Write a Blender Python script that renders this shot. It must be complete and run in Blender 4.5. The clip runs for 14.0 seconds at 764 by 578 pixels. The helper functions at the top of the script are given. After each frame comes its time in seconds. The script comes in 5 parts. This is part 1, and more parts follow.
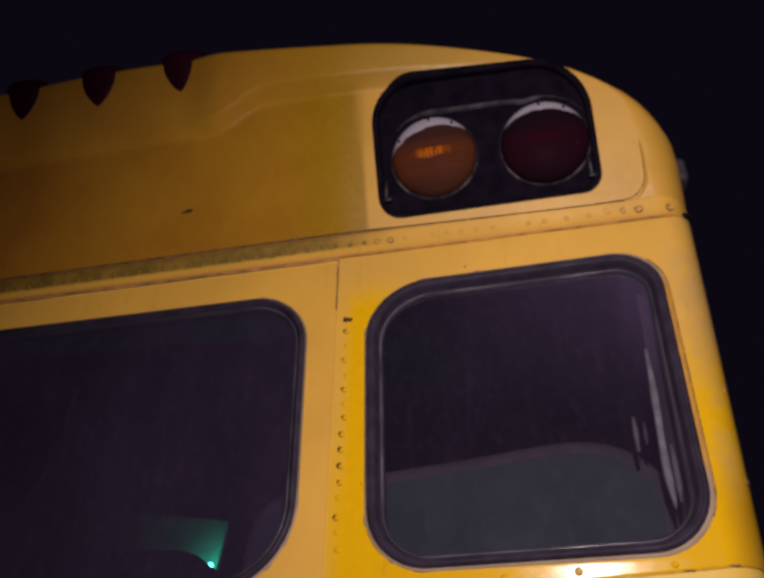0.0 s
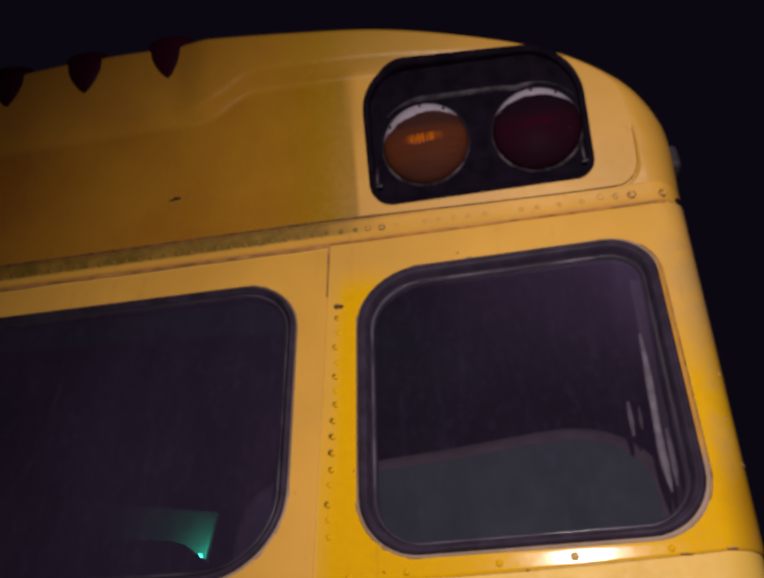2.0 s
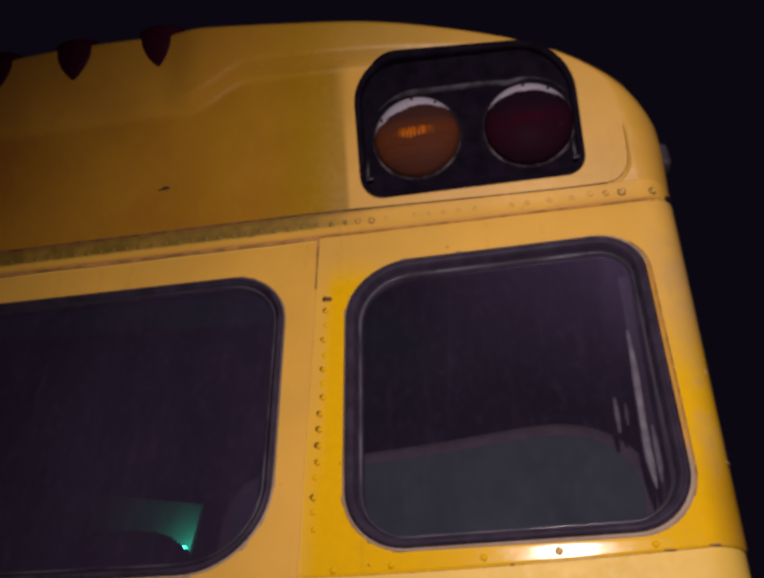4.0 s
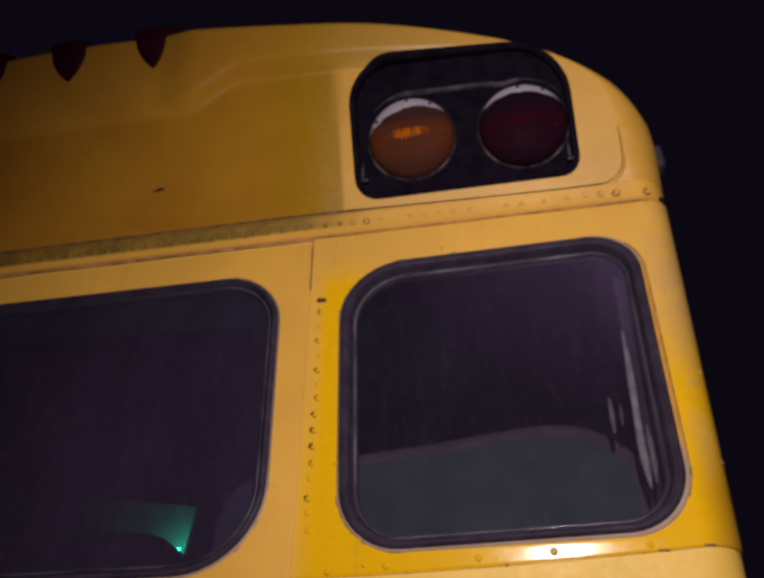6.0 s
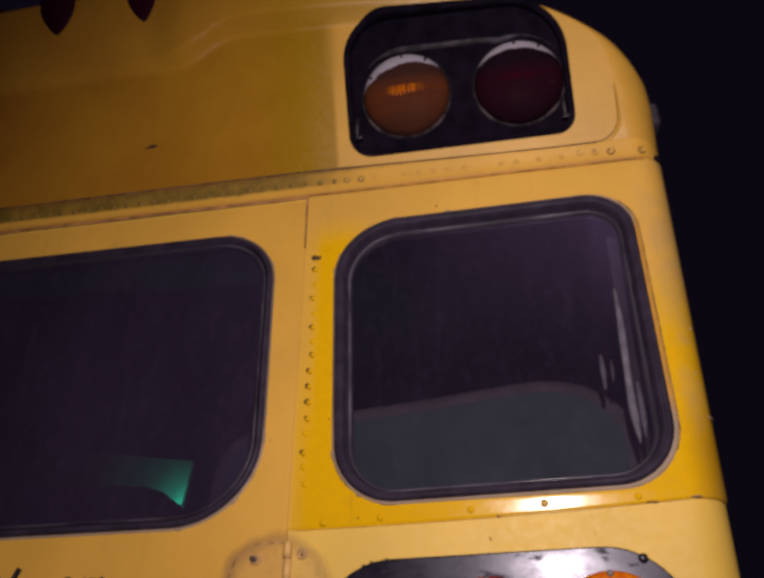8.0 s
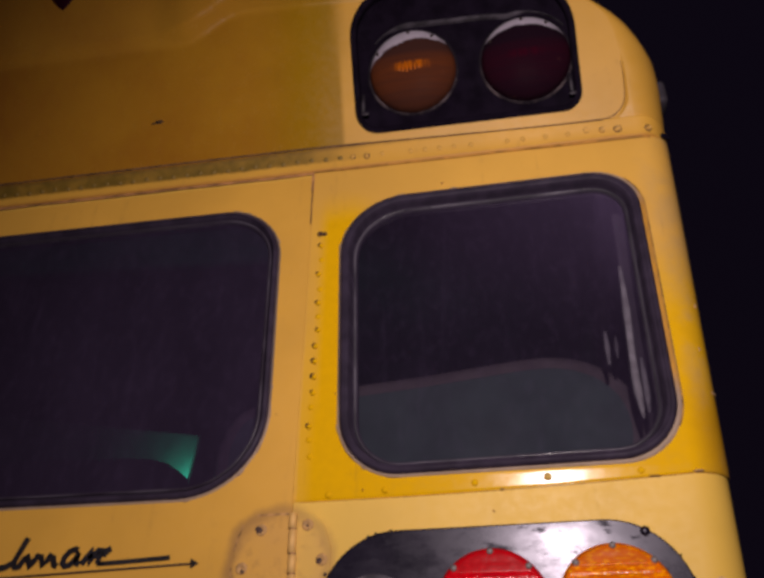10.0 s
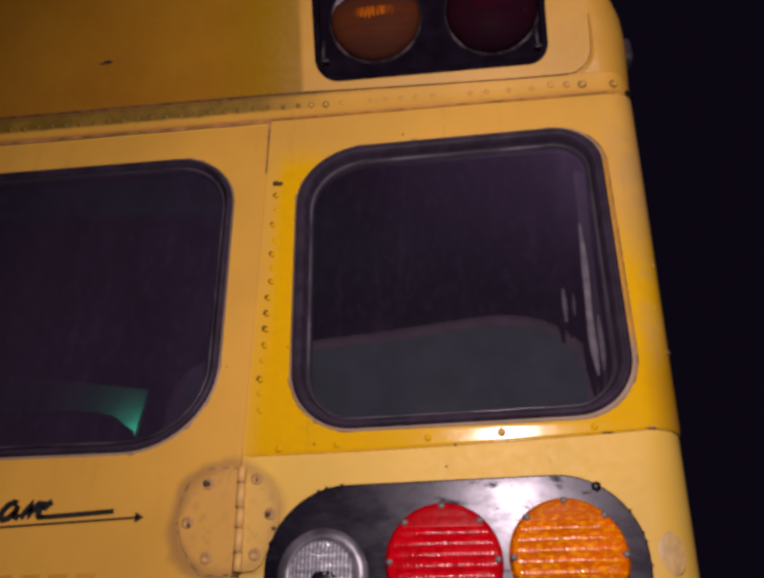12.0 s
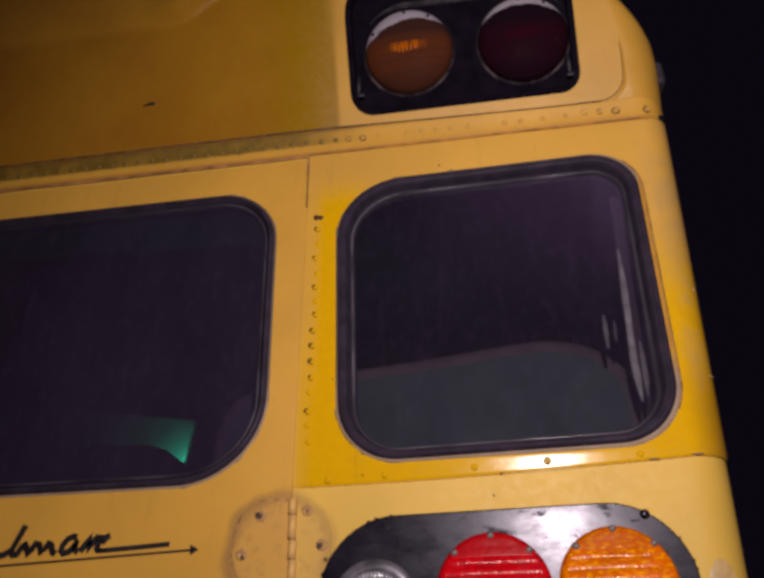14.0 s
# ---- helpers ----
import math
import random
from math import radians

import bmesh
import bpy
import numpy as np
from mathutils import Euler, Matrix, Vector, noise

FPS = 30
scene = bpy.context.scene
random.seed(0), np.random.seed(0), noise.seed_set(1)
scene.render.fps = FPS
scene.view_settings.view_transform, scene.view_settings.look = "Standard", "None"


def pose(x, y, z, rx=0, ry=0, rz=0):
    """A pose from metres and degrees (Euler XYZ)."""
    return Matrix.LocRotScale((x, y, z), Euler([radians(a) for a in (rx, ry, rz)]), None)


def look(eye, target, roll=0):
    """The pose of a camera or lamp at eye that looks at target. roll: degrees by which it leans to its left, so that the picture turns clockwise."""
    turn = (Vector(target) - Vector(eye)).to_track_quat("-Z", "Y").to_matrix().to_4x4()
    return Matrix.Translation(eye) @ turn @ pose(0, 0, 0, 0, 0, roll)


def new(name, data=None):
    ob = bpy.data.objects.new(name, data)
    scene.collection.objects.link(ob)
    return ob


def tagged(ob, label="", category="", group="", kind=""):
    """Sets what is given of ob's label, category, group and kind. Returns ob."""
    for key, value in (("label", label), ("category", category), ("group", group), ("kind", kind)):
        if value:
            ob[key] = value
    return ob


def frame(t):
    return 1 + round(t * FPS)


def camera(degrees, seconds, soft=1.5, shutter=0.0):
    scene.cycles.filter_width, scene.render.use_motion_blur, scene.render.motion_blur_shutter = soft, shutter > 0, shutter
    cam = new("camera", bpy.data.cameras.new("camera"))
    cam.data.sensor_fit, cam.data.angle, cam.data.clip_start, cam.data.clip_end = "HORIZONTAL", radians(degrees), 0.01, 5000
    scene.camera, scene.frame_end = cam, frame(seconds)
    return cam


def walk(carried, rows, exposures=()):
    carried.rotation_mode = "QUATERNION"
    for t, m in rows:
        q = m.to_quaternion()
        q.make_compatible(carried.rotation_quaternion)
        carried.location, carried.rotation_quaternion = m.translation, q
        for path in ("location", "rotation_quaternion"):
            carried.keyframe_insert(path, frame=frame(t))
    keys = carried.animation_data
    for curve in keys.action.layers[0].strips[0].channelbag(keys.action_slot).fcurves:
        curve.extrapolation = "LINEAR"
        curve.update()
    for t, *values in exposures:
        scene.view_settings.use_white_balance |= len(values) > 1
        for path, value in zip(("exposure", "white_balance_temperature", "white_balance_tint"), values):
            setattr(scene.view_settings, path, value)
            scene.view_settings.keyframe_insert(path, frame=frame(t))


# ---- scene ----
# Rear corner of an old yellow school bus at night, lit by a hand torch beside the camera.
cam = camera(53.07, 14.0, soft=3.6)
# seconds, eye x y z, yaw, pitch, roll
PATH = [
    (0.0, 0.8880, -1.1455, 1.5627, 12.96, 36.38, -0.88),
    (0.5, 0.8828, -1.1283, 1.5472, 13.17, 38.06, -0.98),
    (1.0, 0.8785, -1.1197, 1.5464, 12.73, 37.72, -0.84),
    (1.5, 0.8768, -1.1163, 1.5464, 12.37, 37.17, -0.47),
    (2.0, 0.8742, -1.1163, 1.5490, 11.80, 36.58, -0.09),
    (2.5, 0.8759, -1.1171, 1.5455, 11.75, 36.60, 0.18),
    (3.0, 0.8734, -1.1146, 1.5481, 11.61, 36.20, -0.18),
    (5.5, 0.8742, -1.1068, 1.5472, 9.99, 36.54, 0.02),
    (6.0, 0.8759, -1.1042, 1.5429, 10.47, 36.63, -0.16),
    (6.5, 0.8682, -1.1128, 1.5395, 10.81, 35.53, -0.49),
    (7.0, 0.8691, -1.1146, 1.5343, 11.01, 34.31, -0.60),
    (7.5, 0.8708, -1.1163, 1.5386, 10.09, 33.71, -0.04),
    (8.0, 0.8725, -1.1085, 1.5369, 9.76, 33.59, 0.14),
    (10.3, 0.8648, -1.1060, 1.5223, 9.92, 31.76, -0.38),
    (10.5, 0.8587, -1.1077, 1.5249, 9.61, 30.75, -0.52),
    (11.0, 0.8501, -1.0862, 1.5266, 8.25, 29.03, 0.21),
    (11.5, 0.8544, -1.0879, 1.5257, 8.01, 28.36, 0.17),
    (12.0, 0.8682, -1.0690, 1.5223, 6.52, 29.73, 0.25),
    (12.5, 0.8699, -1.0716, 1.5335, 5.71, 30.07, 1.14),
    (13.0, 0.8691, -1.0827, 1.5283, 6.10, 30.91, 1.45),
    (13.5, 0.8699, -1.0888, 1.5292, 7.43, 31.46, 0.93),
    (14.0, 0.8527, -1.1051, 1.5335, 9.06, 30.87, 0.39),
]


def aim(x, y, z, yaw, pitch, roll):
    a, b = radians(yaw), radians(pitch)
    ahead = Vector((-math.sin(a) * math.cos(b), math.cos(a) * math.cos(b), math.sin(b)))
    return look((x, y, z), Vector((x, y, z)) + ahead, -roll)


# the picture dims a little and turns warmer as the camera tips down
EXPOSURE = [(0.0, 0.0, 6500, 11), (3.0, 0.0, 6500, 13.5), (6.5, 0.0, 6450, 10), (8.0, -0.04, 6520, 12), (10.5, -0.05, 6650, 17), (12.0, -0.05, 6720, 20), (13.5, -0.08, 6600, 13), (14.0, -0.06, 6600, 12)]
walk(cam, [(t, aim(*row)) for t, *row in PATH], EXPOSURE)

# The bus is drawn up in plan units about its door post; PLAN turns them into metres and sets the bus on the ground, its middle at x = 0.
PLAN = Matrix.Translation((0.163, 0.0, 0.40)) @ Matrix.Scale(0.86, 4)
MID = -0.19

# ---- world and light ----
world = bpy.data.worlds.new("night_sky")
scene.world = world
world.use_nodes = True
world.node_tree.nodes["Background"].inputs["Color"].default_value = (0.0036, 0.0024, 0.0056, 1)
world.node_tree.nodes["Background"].inputs["Strength"].default_value = 1.0


def spot_lamp(name, eye, target, watts, cone, blend, radius, color):
    data = bpy.data.lights.new(name, "SPOT")
    data.energy, data.color, data.shadow_soft_size = watts, color, radius
    data.spot_size, data.spot_blend = radians(cone), blend
    ob = new(name, data)
    ob.matrix_world = look(PLAN @ Vector(eye), PLAN @ Vector(target))
    return ob


spot_lamp("torch", (0.965, -1.54, 1.97), (0.90, 0, 1.99), 75.5, 117, 0.85, 0.028, (1.0, 0.89, 0.86))
# the small green lamp inside the bus throws its light forward on to a board
spot_lamp("green_lamp", (0.094, 0.264, 1.862), (0.082, 0.310, 1.874), 6.2, 150, 0.5, 0.004, (0.03, 1.0, 0.55))


# ---- materials ----
class Nodes:
    """A short way to write a node material."""

    def __init__(self, name):
        self.mat = bpy.data.materials.new(name)
        self.mat.use_nodes = True
        self.tree = self.mat.node_tree
        self.bsdf = self.tree.nodes["Principled BSDF"]
        self.out = self.tree.nodes["Material Output"]
        self.where = self.node("ShaderNodeTexCoord").outputs["Object"]

    def node(self, kind, **values):
        n = self.tree.nodes.new(kind)
        for key, value in values.items():
            n.inputs[key.replace("_", " ")].default_value = value
        return n

    def join(self, a, b):
        self.tree.links.new(a, b)

    def noise(self, scale, detail=4.0, rough=0.55, stretch=None):
        n = self.node("ShaderNodeTexNoise", Scale=scale, Detail=detail, Roughness=rough)
        src = self.where
        if stretch:
            m = self.node("ShaderNodeMapping")
            m.inputs["Scale"].default_value = stretch
            self.join(src, m.inputs["Vector"])
            src = m.outputs["Vector"]
        self.join(src, n.inputs["Vector"])
        return n.outputs["Fac"]

    def ramp(self, fac, a, b, lo=0.0, hi=1.0):
        """fac between a and b turned into lo to hi, smoothly."""
        n = self.node("ShaderNodeMapRange", From_Min=a, From_Max=b, To_Min=lo, To_Max=hi)
        n.interpolation_type = "SMOOTHSTEP"
        self.join(fac, n.inputs["Value"])
        return n.outputs["Result"]

    def math(self, op, a, b=0.0):
        n = self.node("ShaderNodeMath")
        n.operation = op
        for i, v in enumerate((a, b)):
            if isinstance(v, (int, float)):
                n.inputs[i].default_value = v
            else:
                self.join(v, n.inputs[i])
        return n.outputs[0]

    def axes(self):
        n = self.node("ShaderNodeSeparateXYZ")
        self.join(self.where, n.inputs[0])
        return n.outputs

    def mix(self, fac, a, b):
        n = self.tree.nodes.new("ShaderNodeMix")
        n.data_type = "RGBA"
        if isinstance(fac, (int, float)):
            n.inputs[0].default_value = fac
        else:
            self.join(fac, n.inputs[0])
        for slot, v in ((6, a), (7, b)):
            if isinstance(v, tuple):
                n.inputs[slot].default_value = (*v, 1)
            else:
                self.join(v, n.inputs[slot])
        return n.outputs[2]

    def color(self, v):
        if isinstance(v, tuple):
            self.bsdf.inputs["Base Color"].default_value = (*v, 1)
        else:
            self.join(v, self.bsdf.inputs["Base Color"])

    def set(self, **values):
        for key, v in values.items():
            slot = self.bsdf.inputs[key.replace("_", " ")]
            if isinstance(v, (int, float, tuple)):
                slot.default_value = v
            else:
                self.join(v, slot)

    def bump(self, height, strength, distance=0.002):
        n = self.node("ShaderNodeBump", Strength=strength, Distance=distance)
        self.join(height, n.inputs["Height"])
        self.join(n.outputs[0], self.bsdf.inputs["Normal"])


def plain(name, color, rough, metal=0.0, vary=0.25, scale=40.0, bump=0.15, **more):
    n = Nodes(name)
    f = n.noise(scale)
    dark = tuple(c * (1 - vary) for c in color)
    light = tuple(min(1, c * (1 + vary)) for c in color)
    n.color(n.mix(n.ramp(f, 0.3, 0.7), dark, light))
    n.set(Roughness=n.ramp(n.noise(scale * 0.35), 0.3, 0.7, rough * 0.8, min(1, rough * 1.25)), Metallic=metal, **more)
    n.bump(n.noise(scale * 3), bump, 0.001)
    return n.mat


FADED = (0.65, 0.362, 0.088)
FRESH = (0.70, 0.378, 0.003)
OLIVE = (0.255, 0.140, 0.002)
GOLDEN = (0.30, 0.138, 0.007)
BROWNED = (0.250, 0.090, 0.012)


def body_paint(name, fresh=False, cap=False, belt=False, hinge=False, tone=(1.0, 1.0, 1.0)):
    """Chalky faded bus yellow; fresh: the resprayed panel round the window; cap: the roof cap with the overpainted sign field."""
    n = Nodes(name)
    x, y, z = n.axes()
    blotch = n.noise(3.0, 5.0)
    fine = n.noise(55.0, 6.0, 0.65)
    streak = n.noise(9.0, 4.0, 0.6, (6.0, 6.0, 0.35))
    base = tuple(c * t for c, t in zip(FADED, tone))
    col = n.mix(n.ramp(blotch, 0.3, 0.7), tuple(c * 0.90 for c in base), tuple(min(1, c * 1.06) for c in base))
    rough = n.ramp(fine, 0.3, 0.7, 0.44, 0.58)
    if fresh:
        wob = n.math("ADD", z, n.math("MULTIPLY", n.math("SUBTRACT", blotch, 0.5), 0.10))
        # overspray: strong along the hole strip and below the window, thinning out above and on the corner
        strip = n.math("MULTIPLY", n.ramp(wob, 2.30, 2.39, 1.0, 0.0), n.ramp(x, 0.52, 0.60, 1.0, 0.0))
        strip = n.math("MULTIPLY", strip, n.math("MAXIMUM", n.ramp(x, 0.447, 0.480, 0.30, 1.0), n.ramp(wob, 1.85, 2.20, 1.0, 0.0)))
        corner = n.math("MULTIPLY", n.ramp(wob, 1.98, 2.22, 1.0, 0.0), n.ramp(x, 1.00, 1.11))
        below = n.ramp(wob, 1.80, 1.92, 1.0, 0.0)
        mask = n.math("MAXIMUM", n.math("MAXIMUM", strip, corner), below)
        mask = n.math("MULTIPLY", mask, n.ramp(n.math("ADD", x, n.math("MULTIPLY", n.math("SUBTRACT", streak, 0.5), 0.014)), 0.4395, 0.4425, 0.36, 1.0))
        mask = n.math("MULTIPLY", mask, n.ramp(x, 0.444, 0.474, 0.70, 1.0))
        col = n.mix(mask, col, n.mix(n.ramp(fine, 0.35, 0.65), FRESH, tuple(c * 0.95 for c in FRESH)))
        rough = n.math("ADD", n.math("MULTIPLY", rough, n.math("SUBTRACT", 1.0, mask)), n.math("MULTIPLY", mask, n.ramp(fine, 0.3, 0.7, 0.145, 0.20)))
    if cap:
        # the overpainted sign field ends in a crisp edge low down that blurs upwards; its top follows the moulding
        crisp = n.ramp(x, 0.500, 0.515, 1.0, 0.0)
        blurred = n.ramp(x, 0.480, 0.535, 1.0, 0.0)
        up = n.ramp(z, 2.62, 2.80)
        side = n.math("ADD", n.math("MULTIPLY", crisp, n.math("SUBTRACT", 1.0, up)), n.math("MULTIPLY", blurred, up))
        level = n.math("SUBTRACT", z, n.ramp(x, 0.13, 0.27, 0.0, 0.052))
        field = n.math("MULTIPLY", side, n.ramp(level, 2.780, 2.806, 1.0, 0.0))
        # browner tone on the moulding and the dome over it, thinning outwards
        upper = n.math("MULTIPLY", n.ramp(level, 2.780, 2.806), n.math("ADD", n.ramp(x, 0.05, 0.60, 0.12, 0.10), n.ramp(x, 0.42, 1.05, 0.66, 0.12)))
        field = n.math("ADD", field, upper)
        field = n.math("MULTIPLY", field, n.ramp(blotch, 0.2, 0.75, 1.0, 0.84))
        old = n.mix(n.math("ADD", n.ramp(x, -0.55, 0.30, 0.0, 0.80), n.ramp(blotch, 0.3, 0.7, -0.25, 0.25)), BROWNED, GOLDEN)
        old = n.mix(n.math("MULTIPLY", n.ramp(x, 0.26, 0.46), n.ramp(blotch, 0.25, 0.6, 1.0, 0.6)), old, OLIVE)
        old = n.mix(n.ramp(streak, 0.3, 0.7, 0.0, 0.16), old, (0.33, 0.17, 0.006))
        col = n.mix(field, col, old)
        rough = n.math("SUBTRACT", rough, n.ramp(x, 0.38, 0.55, 0.29, 0.0))
    if belt:
        # mould along the upper part, a clean line below, redder foot, darker top edge
        low = n.math("ADD", z, n.math("MULTIPLY", n.math("SUBTRACT", fine, 0.5), 0.010))
        side = n.math("MULTIPLY", n.ramp(x, 0.36, 0.60, 1.0, 0.0), n.ramp(n.noise(28.0, 3.0), 0.3, 0.65, 0.80, 1.0))
        side = n.math("MULTIPLY", side, n.ramp(low, 2.477, 2.485))
        col = n.mix(side, col, n.mix(n.ramp(n.noise(40.0, 4.0), 0.35, 0.65), (0.138, 0.085, 0.013), (0.182, 0.106, 0.016)))
        col = n.mix(n.ramp(low, 2.4625, 2.468, 0.55, 0.0), col, (0.40, 0.165, 0.035))
        col = n.mix(n.ramp(low, 2.502, 2.516, 0.0, 0.6), col, (0.12, 0.06, 0.02))
    if hinge:
        # brown dirt that has gathered round and over the hinge leaves
        dx = n.math("MULTIPLY", n.math("SUBTRACT", x, 0.420), 1 / 0.096)
        dz = n.math("MULTIPLY", n.math("SUBTRACT", z, 1.600), 1 / 0.099)
        rad = n.math("SQRT", n.math("ADD", n.math("MULTIPLY", dx, dx), n.math("MULTIPLY", dz, dz)))
        rad = n.math("ADD", rad, n.math("MULTIPLY", n.math("SUBTRACT", n.noise(20.0, 5.0), 0.5), 0.34))
        halo = n.math("MULTIPLY", n.ramp(rad, 0.72, 0.92), n.ramp(rad, 0.94, 1.14, 1.0, 0.0))
        halo = n.math("MULTIPLY", halo, n.ramp(x, 0.33, 0.50, 1.0, 0.55))
        col = n.mix(n.math("MULTIPLY", n.ramp(rad, 0.80, 1.05, 0.62, 0.0), n.ramp(n.noise(9.0, 4.0), 0.30, 0.7, 0.35, 1.0)), col, (0.50, 0.275, 0.090))
        col = n.mix(n.math("MULTIPLY", halo, 0.62), col, (0.22, 0.115, 0.05))
        col = n.mix(n.math("MULTIPLY", n.ramp(rad, 0.70, 1.0, 1.0, 0.0), n.ramp(n.noise(60.0, 5.0), 0.50, 0.75, 0.0, 0.30)), col, (0.24, 0.12, 0.045))
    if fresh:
        # the corner is rubbed grey in patches; low down its brown shade is painted
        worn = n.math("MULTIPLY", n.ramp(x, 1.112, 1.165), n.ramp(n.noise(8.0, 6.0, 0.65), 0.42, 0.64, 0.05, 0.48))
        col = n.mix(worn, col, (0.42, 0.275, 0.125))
        overlay = n.math("MULTIPLY", n.ramp(n.math("ADD", x, n.math("MULTIPLY", n.math("SUBTRACT", blotch, 0.5), 0.05)), 1.105, 1.165), n.ramp(wob, 1.80, 1.92, 0.55, 0.0))
        col = n.mix(overlay, col, (0.30, 0.135, 0.008))
    grime = n.ramp(n.math("ADD", streak, n.math("MULTIPLY", fine, 0.4)), 0.80, 1.0, 0.0, 0.16)
    col = n.mix(grime, col, (0.16, 0.085, 0.03))
    n.color(col)
    n.set(Roughness=rough, Specular_IOR_Level=0.25 if fresh else 0.55 if cap else 0.28)
    n.bump(n.math("ADD", fine, n.math("MULTIPLY", n.noise(6.0), 1.5)), 0.03 if fresh else 0.04 if cap else 0.018, 0.003)
    return n.mat


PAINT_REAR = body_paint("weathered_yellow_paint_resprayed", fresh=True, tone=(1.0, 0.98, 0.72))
PAINT = body_paint("weathered_yellow_paint", hinge=True, tone=(1.10, 1.215, 0.88))
PAINT_DOOR = body_paint("weathered_orange_yellow_door_paint", hinge=True, tone=(0.98, 0.935, 0.60))
PAINT_BELT = body_paint("grimy_yellow_belt_paint", belt=True, tone=(0.93, 0.88, 0.52))
PAINT_CAP = body_paint("weathered_yellow_cap_paint", cap=True, tone=(0.85, 0.80, 0.46))
RUBBER = plain("black_window_rubber", (0.0300, 0.0222, 0.0385), 0.5, vary=0.25, scale=30, Specular_IOR_Level=0.08)
BLACK = plain("black_enamel", (0.0062, 0.0040, 0.0088), 0.8, vary=0.3, scale=25, Specular_IOR_Level=0.02)


def dusty():
    """Black rubber rim with pale dirt caught in scallops along its lower half."""
    n = Nodes("dusty_black_rim")
    f = n.noise(24.0, 6.0, 0.75)
    low = n.ramp(n.axes()[2], 0.005, -0.065)
    n.color(n.mix(n.math("MULTIPLY", low, n.ramp(f, 0.38, 0.64)), (0.010, 0.007, 0.011), (0.085, 0.064, 0.070)))
    n.set(Roughness=0.8, Specular_IOR_Level=0.1)
    n.bump(f, 0.5, 0.004)
    return n.mat


DUSTY = dusty()


def satin():
    n = Nodes("satin_black_plate")
    n.color(n.mix(n.ramp(n.noise(14.0), 0.3, 0.7), (0.0038, 0.0024, 0.0082), (0.0105, 0.0078, 0.0165)))
    rub = n.noise(9.0, 6.0, 0.7, (1.0, 1.0, 2.0))
    # rubbed bare and greasy patches break the sheen
    patch = n.ramp(n.noise(17.0, 5.0, 0.65, (1.0, 1.0, 2.2)), 0.56, 0.72)
    n.set(Roughness=n.math("ADD", n.ramp(rub, 0.35, 0.68, 0.22, 0.33), n.math("MULTIPLY", patch, 0.25)), Specular_IOR_Level=n.math("SUBTRACT", 0.29, n.math("MULTIPLY", patch, 0.20)), Specular_Tint=(0.90, 0.86, 1.0, 1.0))
    n.bump(n.math("ADD", n.noise(5.0), n.math("MULTIPLY", n.noise(60.0), 0.10)), 0.12, 0.004)
    return n.mat


SATIN = satin()
STEEL = plain("dull_zinc_screw", (0.12, 0.10, 0.10), 0.5, metal=0.3, vary=0.5, scale=90)
CHROME = plain("dull_grey_ring", (0.105, 0.095, 0.120), 0.36, metal=0.25, vary=0.55, scale=22, bump=0.4)

def edge_paint():
    """Pressed lip round the rear windows: pale bare metal at the outer corners, yellow between them, greyed towards the door."""
    n = Nodes("worn_window_lip")
    x, y, z = n.axes()
    away = n.math("ABSOLUTE", n.math("SUBTRACT", x, MID))
    grain = n.ramp(n.noise(30.0, 4.0), 0.25, 0.75, 0.72, 1.15)
    col = n.mix(n.math("MAXIMUM", n.ramp(away, 0.58 - MID, 0.80 - MID), n.ramp(z, 1.93, 1.84)), (0.125, 0.095, 0.085), (0.33, 0.235, 0.175))
    yellow = n.math("MULTIPLY", n.ramp(away, 1.06 - MID, 1.09 - MID), n.math("MULTIPLY", n.ramp(z, 1.85, 1.92), n.ramp(z, 2.32, 2.27)))
    col = n.mix(yellow, col, (0.50, 0.235, 0.028))
    n.color(n.mix(n.ramp(grain, 0.72, 1.15, 0.30, 0.0), col, (0.16, 0.10, 0.06)))
    n.set(Roughness=0.55, Specular_IOR_Level=0.2)
    return n.mat


EDGE = edge_paint()


def bead_paint():
    """Grey locking bead, polished in places."""
    n = Nodes("worn_grey_bead")
    f = n.noise(7.0, 3.0)
    worn = n.math("MULTIPLY", n.ramp(f, 0.34, 0.62, 0.15, 1.0), n.ramp(n.axes()[0], 1.00, 1.08, 1.0, 0.30))
    n.color(n.mix(worn, (0.016, 0.013, 0.021), (0.10, 0.088, 0.115)))
    n.set(Roughness=n.math("ADD", n.ramp(n.noise(4.0, 2.0), 0.45, 0.60, 0.6, 0.22), n.ramp(n.axes()[0], 1.00, 1.08, 0.0, 0.4)), Specular_IOR_Level=0.40)
    return n.mat


BEAD = bead_paint()


def dull_bead():
    """Dark bead of the door window; the light it catches on its outer corner and side is put into the colour."""
    n = Nodes("dull_dark_bead")
    x, y, z = n.axes()
    f = n.ramp(n.noise(9.0, 4.0), 0.35, 0.65)
    near = n.math("MAXIMUM", n.ramp(x, 0.02, 0.28), n.ramp(z, 1.85, 1.78))
    n.color(n.mix(n.math("MULTIPLY", f, near), (0.022, 0.016, 0.026), (0.066, 0.056, 0.078)))
    n.set(Roughness=n.ramp(near, 0.0, 1.0, 0.75, 0.38), Specular_IOR_Level=0.3)
    return n.mat


